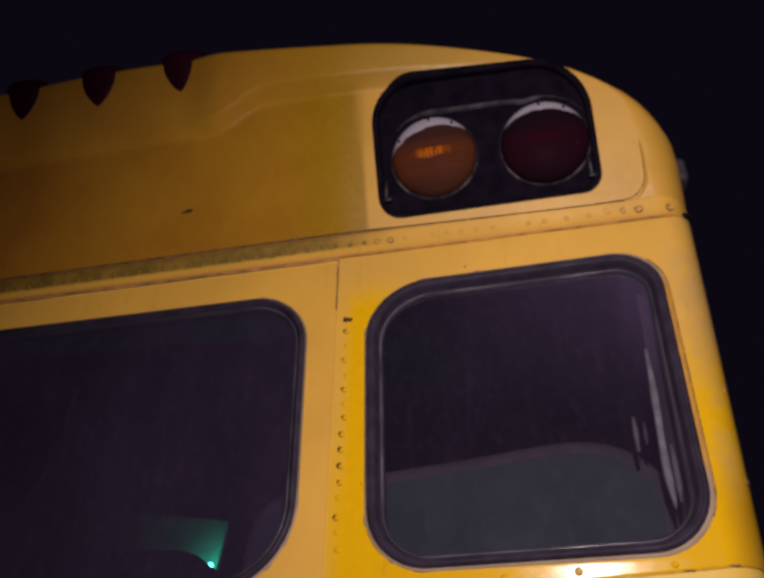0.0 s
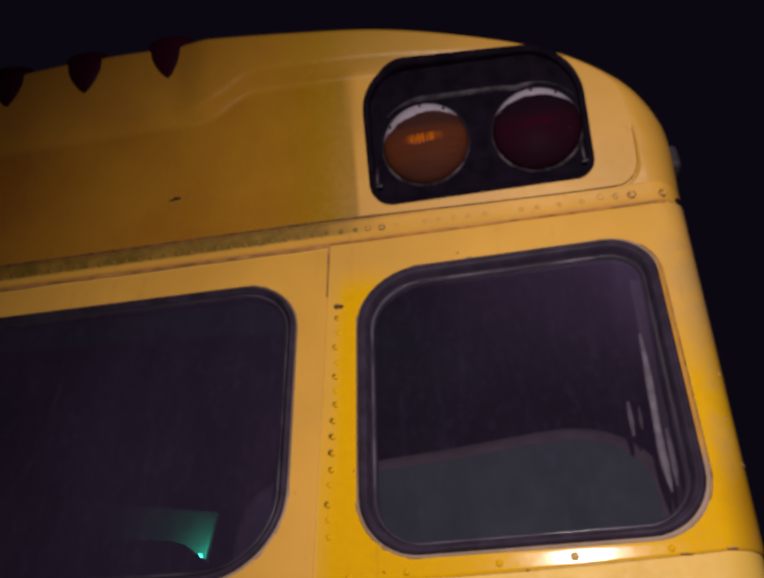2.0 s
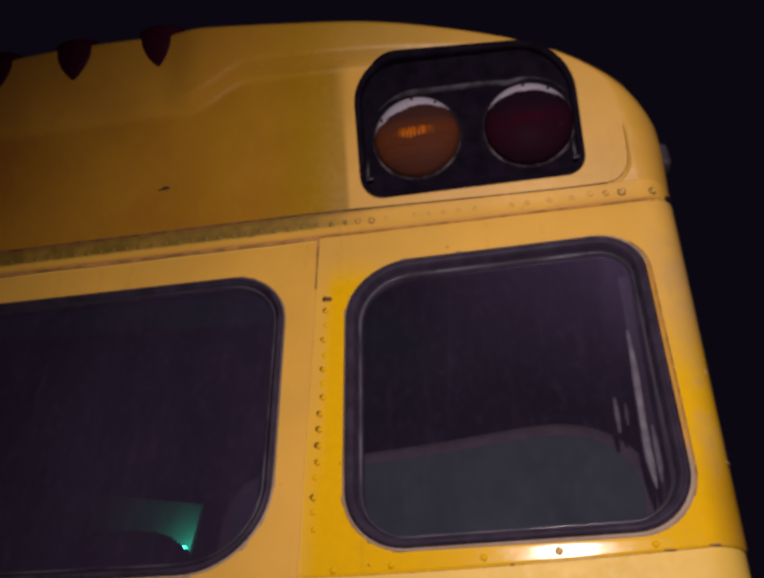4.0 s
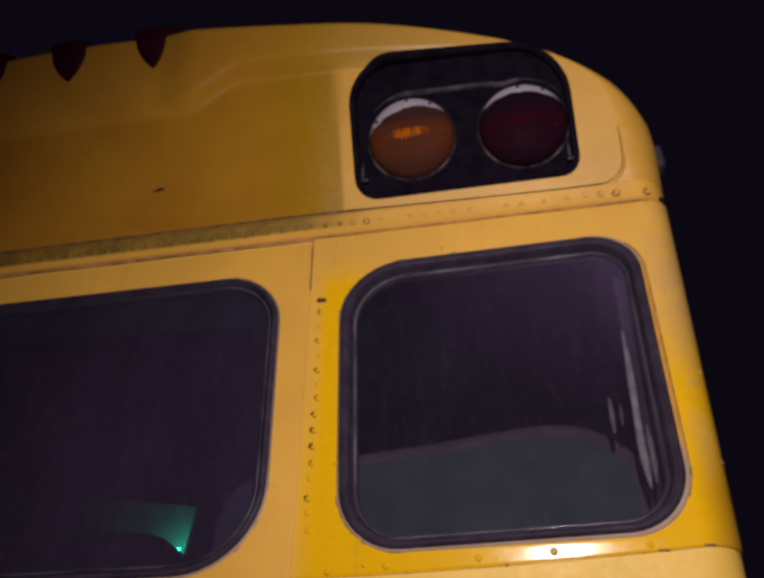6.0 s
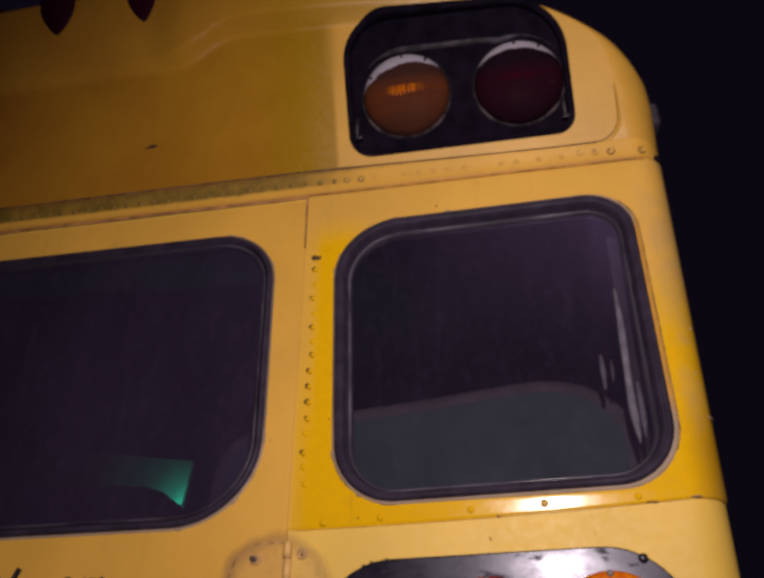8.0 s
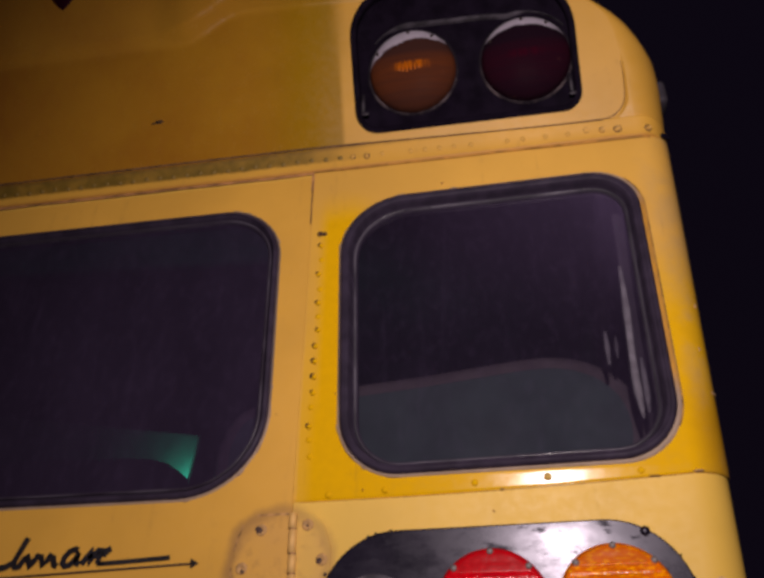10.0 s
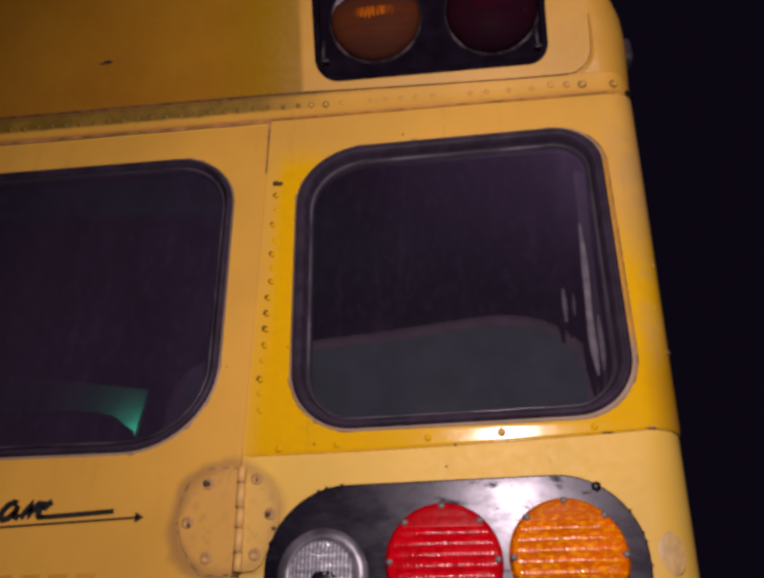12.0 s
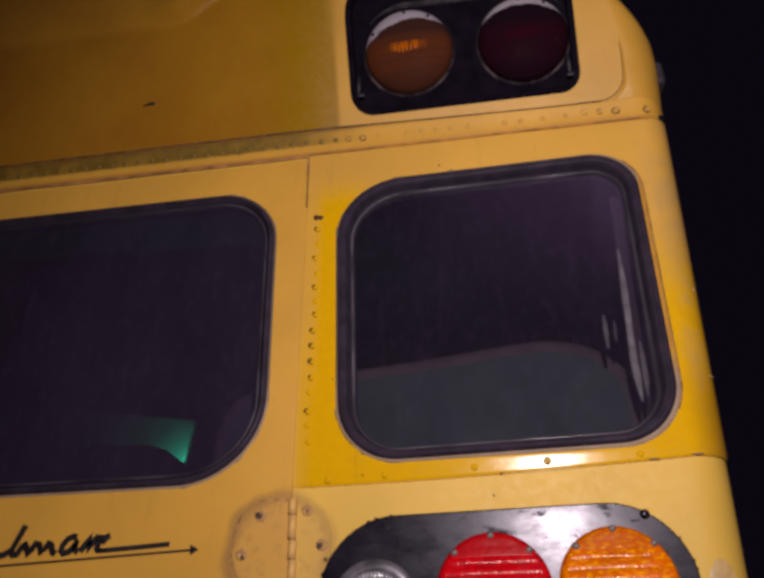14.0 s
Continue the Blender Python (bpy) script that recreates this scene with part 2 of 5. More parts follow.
DULL_BEAD = dull_bead()
HOLE = plain("rusty_hole", (0.018, 0.010, 0.008), 0.8, scale=200)
RUST = plain("rust_stain", (0.25, 0.095, 0.028), 0.8, vary=0.5, scale=60)
JOINT_BROWN = plain("reddish_brown_joint", (0.36, 0.165, 0.060), 0.75, vary=0.4, scale=30)
JOINT_ORANGE = plain("orange_brown_joint", (0.40, 0.18, 0.03), 0.7, vary=0.4, scale=40)
SHADED_HOLE = plain("brown_hole_shade", (0.060, 0.026, 0.012), 0.8, vary=0.5, scale=150)
LIP_BROWN = plain("dark_lip_brown", (0.26, 0.135, 0.030), 0.8, vary=0.5, scale=50)
DARK_LINE = plain("dark_joint_line", (0.11, 0.055, 0.025), 0.8, vary=0.5, scale=60)
INK = plain("black_vinyl_lettering", (0.010, 0.008, 0.012), 0.5, scale=60)
GHOST = plain("faded_lettering_ghost", (0.53, 0.245, 0.022), 0.55, vary=0.08, scale=60)
VINYL = plain("grey_green_seat_vinyl", (0.050, 0.075, 0.080), 0.75, vary=0.12, scale=14, bump=0.25, Specular_IOR_Level=0.15)
EDGE_VINYL = plain("purple_grey_vinyl", (0.092, 0.078, 0.088), 0.7, vary=0.15, scale=20, Specular_IOR_Level=0.15)
LINER = plain("dark_interior_liner", (0.020, 0.018, 0.024), 0.8, vary=0.3, scale=10)
PALE = plain("pale_grey_glint", (0.31, 0.30, 0.325), 0.5, vary=0.3, scale=30)
GREYED = plain("dull_grey_glint", (0.15, 0.142, 0.165), 0.6, vary=0.3, scale=30)
DULLED = plain("dark_grey_glint", (0.075, 0.070, 0.083), 0.6, vary=0.3, scale=30)
BOARD = plain("dark_board", (0.006, 0.0095, 0.0085), 0.7, scale=20, Specular_IOR_Level=0.1)
TYRE = plain("tyre_rubber", (0.02, 0.02, 0.02), 0.8, scale=30)
ASPHALT = plain("dark_asphalt", (0.05, 0.048, 0.05), 0.85, vary=0.35, scale=60, bump=0.6)


def lens_material(name, color, rough=0.12, top=0.0, bright=None, patchy=0.0, rows=0.0, cols=0.0, depth=0.5, stripes=None, **more):
    """Coloured lens; rows and cols: spacing of its moulded prisms in metres; stripes: the dark painted between its
    upright flutes as their shade.
    """
    n = Nodes(name)
    x, y, z = n.axes()
    col = n.mix(n.ramp(n.noise(30.0), 0.3, 0.7), tuple(c * 0.78 for c in color), color)
    if bright:
        col = n.mix(n.ramp(n.noise(120.0, 2.0, 0.5, (0.8, 1.0, 1.5)), 0.46, 0.68, 0.0, 0.6), col, bright)
    n.set(Roughness=n.ramp(n.noise(38.0, 3.0), 0.38, 0.60, rough, rough + patchy) if patchy else rough, IOR=1.5, **more)
    if stripes:
        wave = n.math("ABSOLUTE", n.math("SINE", n.math("MULTIPLY", x, math.pi / cols)))
        col = n.mix(n.ramp(wave, 0.25, 0.75, 0.85, 0.0), col, stripes)
    if top:
        col = n.mix(n.ramp(z, top - 0.004, top + 0.010, 0.0, 0.45), col, tuple(c * 0.45 for c in color))
    n.color(col)
    high = None
    warp = n.math("ADD", x, n.math("MULTIPLY", n.math("SUBTRACT", n.noise(70.0, 2.0), 0.5), 0.010)) if rows else x
    for axis, pitch in ((z, rows), (warp, cols)):
        if pitch:
            wave = n.math("ABSOLUTE", n.math("SINE", n.math("MULTIPLY", axis, math.pi / pitch)))
            high = wave if high is None else n.math("ADD", high, n.math("MULTIPLY", wave, 0.22))
    if top:
        smooth_top = n.ramp(z, top, top + 0.004)
        n.set(Roughness=n.math("ADD", n.ramp(n.noise(38.0, 3.0), 0.38, 0.60, rough, rough + patchy), n.math("MULTIPLY", smooth_top, 0.22)), Specular_IOR_Level=n.math("SUBTRACT", 0.24, n.math("MULTIPLY", smooth_top, 0.19)))
        ripple = n.math("MULTIPLY", n.noise(110.0, 3.0), 0.5)
        high = n.math("ADD", n.math("MULTIPLY", high, n.math("SUBTRACT", 1.0, smooth_top)), n.math("MULTIPLY", ripple, smooth_top))
    if high is not None:
        n.bump(high, depth, 0.0022)
    return n.mat


RED_LENS = lens_material("red_fluted_plastic", (0.52, 0.0016, 0.0070), 0.12, top=0.050, bright=(0.74, 0.004, 0.012), rows=0.0166, cols=0.0066, depth=0.50, patchy=0.12)
AMBER_LENS = lens_material("amber_fluted_plastic", (0.72, 0.132, 0.0), 0.12, top=0.054, bright=(1.0, 0.42, 0.0), rows=0.0166, cols=0.0066, depth=0.50, patchy=0.12)
CLEAR_LENS = lens_material("clear_fluted_plastic", (0.33, 0.32, 0.39), 0.10, bright=(0.68, 0.66, 0.75), rows=0.019, cols=0.0062, depth=0.8, patchy=0.15, stripes=(0.07, 0.07, 0.085))


def dome_material(name, dark, mid, bright, sky_edge, slope, core):
    """A dusty warning light. Put into its colour: the reflector's level glow across the middle over ribbed lower bands,
    and the sky mirrored along the upper edge.
    """
    n = Nodes(name)
    x, y, z = n.axes()
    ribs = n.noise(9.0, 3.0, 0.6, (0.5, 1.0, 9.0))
    # glow and bright teeth of the lit reflector, put into the colour
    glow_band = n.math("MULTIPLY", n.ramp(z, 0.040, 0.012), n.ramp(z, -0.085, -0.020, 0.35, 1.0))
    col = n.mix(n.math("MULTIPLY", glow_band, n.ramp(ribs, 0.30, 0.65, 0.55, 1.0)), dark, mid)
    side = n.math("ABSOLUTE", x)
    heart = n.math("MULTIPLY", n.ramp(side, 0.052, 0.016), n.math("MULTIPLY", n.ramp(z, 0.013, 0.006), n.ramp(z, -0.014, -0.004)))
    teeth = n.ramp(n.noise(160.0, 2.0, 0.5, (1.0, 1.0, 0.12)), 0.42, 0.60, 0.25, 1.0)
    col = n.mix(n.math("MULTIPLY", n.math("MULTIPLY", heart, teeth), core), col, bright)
    spots = n.ramp(n.noise(34.0, 5.0), 0.60, 0.78, 0.0, 0.45)
    col = n.mix(n.math("MULTIPLY", spots, n.ramp(z, 0.0, -0.06)), col, (0.16, 0.075, 0.055))
    # lower border of the painted sky reflection bows with the rim
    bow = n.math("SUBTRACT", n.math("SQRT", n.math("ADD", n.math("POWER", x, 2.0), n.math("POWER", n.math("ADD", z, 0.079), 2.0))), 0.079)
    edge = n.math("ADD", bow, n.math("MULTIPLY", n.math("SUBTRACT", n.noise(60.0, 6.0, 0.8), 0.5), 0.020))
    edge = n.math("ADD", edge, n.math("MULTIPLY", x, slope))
    # pale upper band: the reflected sky as base colour
    white = n.math("MULTIPLY", n.ramp(edge, sky_edge, sky_edge + 0.004), n.ramp(n.noise(40.0, 4.0), 0.2, 0.5, 0.75, 1.0))
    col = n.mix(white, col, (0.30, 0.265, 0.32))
    n.color(col)
    n.set(Roughness=n.math("ADD", n.math("MULTIPLY", white, 0.4), n.ramp(n.noise(30.0), 0.3, 0.7, 0.30, 0.50)), Specular_IOR_Level=0.004)
    n.bump(n.math("ADD", ribs, n.math("MULTIPLY", n.noise(90.0), 0.3)), 0.10, 0.003)
    return n.mat


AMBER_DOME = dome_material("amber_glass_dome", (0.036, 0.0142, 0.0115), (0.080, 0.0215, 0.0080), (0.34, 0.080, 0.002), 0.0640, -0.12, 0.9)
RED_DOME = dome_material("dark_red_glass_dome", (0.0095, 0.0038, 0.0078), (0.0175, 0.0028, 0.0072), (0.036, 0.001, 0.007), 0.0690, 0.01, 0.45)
MARKER_RED = lens_material("dark_red_marker_plastic", (0.024, 0.0020, 0.010), 0.5, Specular_IOR_Level=0.06)


def glass(name, tint, dusty):
    n = Nodes(name)
    clear = n.node("ShaderNodeBsdfTransparent", Color=(*tint, 1))
    shine = n.node("ShaderNodeBsdfGlossy", Color=(1, 1, 1, 1), Roughness=0.03)
    # purple dust layer that also carries the haze of the reflected sky
    dust_haze = n.node("ShaderNodeBsdfDiffuse", Color=(0.225, 0.155, 0.32, 1))
    fres = n.node("ShaderNodeFresnel", IOR=1.45)
    a = n.node("ShaderNodeMixShader")
    b = n.node("ShaderNodeMixShader")
    n.join(fres.outputs[0], a.inputs[0])
    n.join(clear.outputs[0], a.inputs[1])
    n.join(shine.outputs[0], a.inputs[2])
    x, y, z = n.axes()
    film_haze = n.math("MULTIPLY", n.ramp(z, 1.95, 2.45), n.ramp(x, 0.50, 1.10))
    # the lit liner behind the upper outer corner, put in as a greyer bloom
    bloom = n.math("MULTIPLY", n.math("MULTIPLY", n.ramp(z, 1.98, 2.36), n.ramp(x, 0.96, 1.08)), n.ramp(n.noise(26.0, 3.0, 0.5, (1.0, 1.0, 0.08)), 0.35, 0.65, 0.5, 1.0))
    film_haze = n.math("ADD", film_haze, n.math("MULTIPLY", bloom, 0.8))
    smear = n.math("ADD", n.ramp(n.noise(14.0, 4.0, 0.6, (2.0, 1.0, 0.25)), 0.55, 0.75, 0.0, 0.02), n.ramp(n.noise(55.0, 5.0, 0.7, (1.0, 1.0, 0.6)), 0.45, 0.75, 0.0, 0.022))
    overlay = n.math("ADD", n.ramp(n.noise(3.0, 5.0, 0.6, (1.2, 1.0, 0.6)), 0.25, 0.8, 0.029 * dusty, 0.045 * dusty), n.math("ADD", smear, n.math("MULTIPLY", film_haze, 0.100)))
    n.join(overlay, b.inputs[0])
    n.join(a.outputs[0], b.inputs[1])
    n.join(dust_haze.outputs[0], b.inputs[2])
    n.join(b.outputs[0], n.out.inputs["Surface"])
    return n.mat


GLASS = glass("tinted_dusty_hazed_glass", (0.62, 0.60, 0.63), 1.3)
DARK_GLASS = glass("dark_tinted_door_glass", (0.44, 0.385, 0.47), 2.3)


def glow(name, color, strength):
    n = Nodes(name)
    n.color((0.1, 0.3, 0.25))
    n.set(Emission_Color=(*color, 1), Emission_Strength=strength)
    return n.mat


LED = glow("green_led", (0.03, 1.0, 0.55), 55.0)


# ---- mesh helpers ----
def link_mesh(name, bm, material, smooth=True):
    me = bpy.data.meshes.new(name)
    bm.normal_update()
    bm.to_mesh(me)
    bm.free()
    if smooth:
        me.polygons.foreach_set("use_smooth", [True] * len(me.polygons))
    me.materials.append(material)
    return me


def part(name, bm, material, parent, label="", smooth=True, at=None):
    ob = new(name, link_mesh(name, bm, material, smooth) if isinstance(bm, bmesh.types.BMesh) else bm)
    ob.parent = parent
    if at is not None:
        ob.matrix_basis = at
    if label:
        tagged(ob, label)
    return ob


def grid_mesh(place, us, vs, keep=None):
    """A sheet through place(u, v); faces for which keep(u, v) at the middle is false are left out."""
    bm = bmesh.new()
    rows = [[None] * len(vs) for _ in us]
    for i, u in enumerate(us):
        for j, v in enumerate(vs):
            rows[i][j] = bm.verts.new(place(u, v))
    for i in range(len(us) - 1):
        for j in range(len(vs) - 1):
            if keep is None or keep((us[i] + us[i + 1]) / 2, (vs[j] + vs[j + 1]) / 2):
                bm.faces.new((rows[i][j], rows[i + 1][j], rows[i + 1][j + 1], rows[i][j + 1]))
    loose = [v for v in bm.verts if not v.link_faces]
    bmesh.ops.delete(bm, geom=loose, context="VERTS")
    return bm


def thicken(ob, depth):
    m = ob.modifiers.new("thickness", "SOLIDIFY")
    m.thickness, m.offset = depth, -1.0
    return ob


def round_rect(x0, x1, z0, z1, radii, steps=10):
    """Corner points of a rounded rectangle, counter-clockwise from the lower right; radii: br, tr, tl, bl."""
    pts = []
    for (cx, cz, a0), r in zip(((x1, z0, -90), (x1, z1, 0), (x0, z1, 90), (x0, z0, 180)), radii):
        mx = cx - r if cx == x1 else cx + r
        mz = cz + r if cz == z0 else cz - r
        for k in range(steps + 1):
            a = radians(a0 + 90 * k / steps)
            pts.append((mx + r * math.cos(a), mz + r * math.sin(a)))
    return pts


def skew(pts, cx, cz, lean, rise):
    """Leans a shape's uprights and tilts its levels a little."""
    return [(x + lean * (z - cz) * (x - cx) / 0.3, z + rise * (x - cx)) for x, z in pts]


def inset(pts, d):
    """The closed outline moved inwards by d (outwards if negative)."""
    out = []
    n = len(pts)
    for i in range(n):
        a, b = Vector(pts[i - 1]), Vector(pts[(i + 1) % n])
        t = (b - a)
        if t.length < 1e-9:
            t = Vector(pts[(i + 1) % n]) - Vector(pts[i])
        t.normalize()
        out.append((pts[i][0] - t.y * d, pts[i][1] + t.x * d))
    return out


def inside(pts, x, z):
    hit = False
    for (x0, z0), (x1, z1) in zip(pts, pts[1:] + pts[:1]):
        if (z0 > z) != (z1 > z) and x < (x1 - x0) * (z - z0) / (z1 - z0) + x0:
            hit = not hit
    return hit


def ring_mesh(pts, profile, lift):
    """A profile of (inward, forward) points swept along a closed outline; lift(x, z, forward) gives the place."""
    bm = bmesh.new()
    loops = [[bm.verts.new(lift(x, z, f)) for x, z in inset(pts, d)] for d, f in profile]
    n = len(pts)
    for a, b in zip(loops, loops[1:]):
        for i in range(n):
            j = (i + 1) % n
            bm.faces.new((a[i], a[j], b[j], b[i]))
    bmesh.ops.remove_doubles(bm, verts=bm.verts, dist=1e-5)
    bmesh.ops.recalc_face_normals(bm, faces=bm.faces)
    return bm


def plate_mesh(pts, lift, front, back, soft=0.004):
    """A flat plate with a softened front edge."""
    bm = bmesh.new()
    loops = []
    for d, f in ((0, back), (0, front - soft), (soft * 0.3, front - soft * 0.3), (soft, front)):
        loops.append([bm.verts.new(lift(x, z, f)) for x, z in inset(pts, d)])
    n = len(pts)
    for a, b in zip(loops, loops[1:]):
        for i in range(n):
            j = (i + 1) % n
            bm.faces.new((a[i], a[j], b[j], b[i]))
    bm.faces.new(loops[-1])
    bm.faces.new(loops[0][::-1])
    bmesh.ops.recalc_face_normals(bm, faces=bm.faces)
    return bm


def turned(profile, steps=28):
    """A body of revolution about the local -Y axis: profile of (radius, forward)."""
    bm = bmesh.new()
    loops = []
    for r, f in profile:
        if r < 1e-6:
            loops.append([bm.verts.new((0, -f, 0))])
        else:
            loops.append([bm.verts.new((r * math.cos(2 * math.pi * k / steps), -f, r * math.sin(2 * math.pi * k / steps))) for k in range(steps)])
    for a, b in zip(loops, loops[1:]):
        for i in range(steps):
            j = (i + 1) % steps
            if len(a) == 1:
                bm.faces.new((a[0], b[j], b[i]))
            elif len(b) == 1:
                bm.faces.new((a[i], a[j], b[0]))
            else:
                bm.faces.new((a[i], a[j], b[j], b[i]))
    bmesh.ops.recalc_face_normals(bm, faces=bm.faces)
    return bm


def box_mesh(x0, x1, y0, y1, z0, z1, bevel=0.0):
    bm = bmesh.new()
    bmesh.ops.create_cube(bm, size=1)
    for v in bm.verts:
        v.co = Vector(((x0 + x1) / 2 + v.co.x * (x1 - x0), (y0 + y1) / 2 + v.co.y * (y1 - y0), (z0 + z1) / 2 + v.co.z * (z1 - z0)))
    if bevel:
        bmesh.ops.bevel(bm, geom=bm.edges[:], offset=bevel, segments=2, affect="EDGES", profile=0.5)
    return bm


def stroke(pts, width, off=0.0068):
    """A flat stroke of paint, tape or shadow-dark gap along points of the door."""
    bm = bmesh.new()
    pairs = []
    for i, (px, pz) in enumerate(pts):
        a, b = Vector(pts[max(i - 1, 0)]), Vector(pts[min(i + 1, len(pts) - 1)])
        t = (b - a).normalized()
        w = width / 2
        pairs.append([bm.verts.new((px - t.y * w, -off, pz + t.x * w)), bm.verts.new((px + t.y * w, -off, pz - t.x * w)),
                      bm.verts.new((px - t.y * w, -off + 0.001, pz + t.x * w)), bm.verts.new((px + t.y * w, -off + 0.001, pz - t.x * w))])
    for p, q in zip(pairs, pairs[1:]):
        bm.faces.new((p[0], p[1], q[1], q[0]))
        bm.faces.new((p[0], q[0], q[2], p[2]))
        bm.faces.new((p[1], p[3], q[3], q[1]))
    bmesh.ops.recalc_face_normals(bm, faces=bm.faces)
    return bm


def steps(a, b, n):
    return [a + (b - a) * k / n for k in range(n + 1)]


# ---- the setting ----
ground = part("ground", grid_mesh(lambda u, v: (u, v, 0), steps(-60, 60, 24), steps(-60, 60, 24)), ASPHALT, None)
tagged(ground, "dark asphalt yard under the bus at night", "ground", kind="structure")

# ---- the bus ----
bus = tagged(new("school_bus"), "old yellow school bus with faded and resprayed paint, standing at night", "bus")
bus.matrix_basis = PLAN
SEAM = 1.709


def smooth(a, b, v):
    t = min(1.0, max(0.0, (v - a) / (b - a)))
    return t * t * (3 - 2 * t)


def side_x(z):
    return 1.2125 - 0.050 * (2.448 - max(z, 1.2))


def shell(u, z, off=0.0):
    """The rear skin: u runs along it, round the corners and forward along the sides; off: proud of it."""
    s = 1 if u >= MID else -1
    a = abs(u - MID)
    xs = side_x(z) - MID
    CORNER = 0.066 - 0.004 * smooth(1.80, 2.25, z)
    flat = xs - CORNER
    arc = CORNER * math.pi / 2
    if a <= flat:
        x, y, nx, ny = a, 0.0, 0.0, -1.0
    elif a <= flat + arc:
        t = (a - flat) / CORNER
        x, y, nx, ny = flat + CORNER * math.sin(t), CORNER * (1 - math.cos(t)), math.sin(t), -math.cos(t)
    else:
        x, y, nx, ny = xs, CORNER + a - flat - arc, 1.0, 0.0
    return (MID + s * (x + nx * off), y + ny * off, z)


def flat_lift(x, z, f):
    return (x, -f, z)


WINDOW = skew(round_rect(0.512, 1.1130, 1.750, 2.366, (0.105, 0.094, 0.138, 0.11)), 0.81, 2.06, 0.025, 0.014)
WINDOW_L = [(2 * MID - x, z) for x, z in WINDOW][::-1]
DOOR_WINDOW = [(MID + (x - MID) * (1 + (0.0045 - 0.0085 * smooth(2.0, 2.25, z)) / (0.371 - MID)), z) for x, z in round_rect(2 * MID - 0.371, 0.371, 1.722, 2.3655, (0.155, 0.132, 0.132, 0.155), 14)]
cut_r, cut_l, cut_d = inset(WINDOW, 0.004), inset(WINDOW_L, 0.004), inset(DOOR_WINDOW, 0.004)


def seam_at(u):
    """Height of the lapped joint under the rear windows, which climbs towards the corners."""
    return 1.7065 + 0.040 * min(0.675, max(0.0, MID + abs(u - MID) - 0.44)) ** 2


def skin_above(u, z):
    """The sheet round the windows, 4 mm over the one below and turned in at its lower edge."""
    foot = seam_at(u)
    h = foot + (z - SEAM) * (1.775 - foot) / (1.775 - SEAM) if z < 1.775 else z
    off = 0.004 - 0.0735 * max(0.0, 1.7385 - h)
    if z < SEAM + 0.002:
        off -= 0.0010
    return shell(u, h, off)


right_us = steps(0.45, 1.12, 130) + [1.12 + k * 0.008 for k in range(1, 40)] + [1.45, 1.6, 1.75]
left_us = [2 * MID - u for u in right_us][::-1]
us = left_us + steps(2 * MID - 0.43, 0.43, 80) + right_us
zs = [SEAM, SEAM + 0.0015] + steps(SEAM + 0.003, 1.7375, 12) + steps(1.7395, 1.775, 8) + steps(1.780, 2.475, 140)
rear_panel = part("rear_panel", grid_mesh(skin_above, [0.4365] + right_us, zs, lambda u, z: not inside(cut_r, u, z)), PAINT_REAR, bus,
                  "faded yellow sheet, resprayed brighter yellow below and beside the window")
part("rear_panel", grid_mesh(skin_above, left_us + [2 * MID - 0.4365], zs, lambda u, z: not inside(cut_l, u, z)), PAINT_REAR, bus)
lower_panel = part("lower_panel", grid_mesh(lambda u, z: shell(u, z), [0.4365] + steps(0.46, 0.98, 20) + steps(1.0, 1.75, 64), steps(0.05, SEAM + 0.020, 30)), PAINT, bus, "faded yellow lower rear sheet with rounded corner")
part("lower_panel", grid_mesh(lambda u, z: shell(u, z), [2 * MID - u for u in [0.4365] + steps(0.46, 0.98, 20) + steps(1.0, 1.75, 64)][::-1], steps(0.05, SEAM + 0.020, 30)), PAINT, bus)
part("door_header", grid_mesh(lambda u, z: shell(u, z, 0.0015), steps(2 * MID - 0.44, 0.44, 20), steps(2.43, 2.475, 3)), PAINT, bus)
side_us = steps(1.70, 10.0, 30)
part("side_wall", grid_mesh(lambda u, z: shell(u, z, 0.001), side_us, steps(0.05, 2.52, 12)), PAINT, bus)
part("side_wall", grid_mesh(lambda u, z: shell(2 * MID - u, z, 0.001), side_us, steps(0.05, 2.52, 12)), PAINT, bus)

# roof cap: leans out over the wall and rolls back into the roof
LEAN = 0.42
BELT = 2.515


def drop(x):
    """How far the joint under the cap sinks towards the corner."""
    return 0.015 * smooth(0.35, 1.02, MID + abs(x - MID))


RIM = [(0.0, 2.9995), (0.29, 2.9875), (0.60, 2.9545), (0.862, 2.917), (1.072, 2.866), (1.208, 2.806), (1.296, 2.736), (1.321, 2.650), (1.330, 2.570), (1.3355, 2.487)]  # from the middle outwards


def rim_point(k):
    """The cap's upper outline, k from -1 to 1 across the bus."""
    a = abs(k) * (len(RIM) - 1)
    i = min(int(a), len(RIM) - 2)
    f = a - i
    p = [RIM[max(i - 1, 0)] if i > 0 else (-RIM[1][0], RIM[1][1]), RIM[i], RIM[i + 1], RIM[min(i + 2, len(RIM) - 1)]]
    out = []
    for c in (0, 1):
        p0, p1, p2, p3 = (q[c] for q in p)
        out.append(0.5 * (2 * p1 + (p2 - p0) * f + (2 * p0 - 5 * p1 + 4 * p2 - p3) * f * f + (3 * p1 - p0 - 3 * p2 + p3) * f * f * f))
    return MID + (out[0] if k >= 0 else -out[0]), out[1]


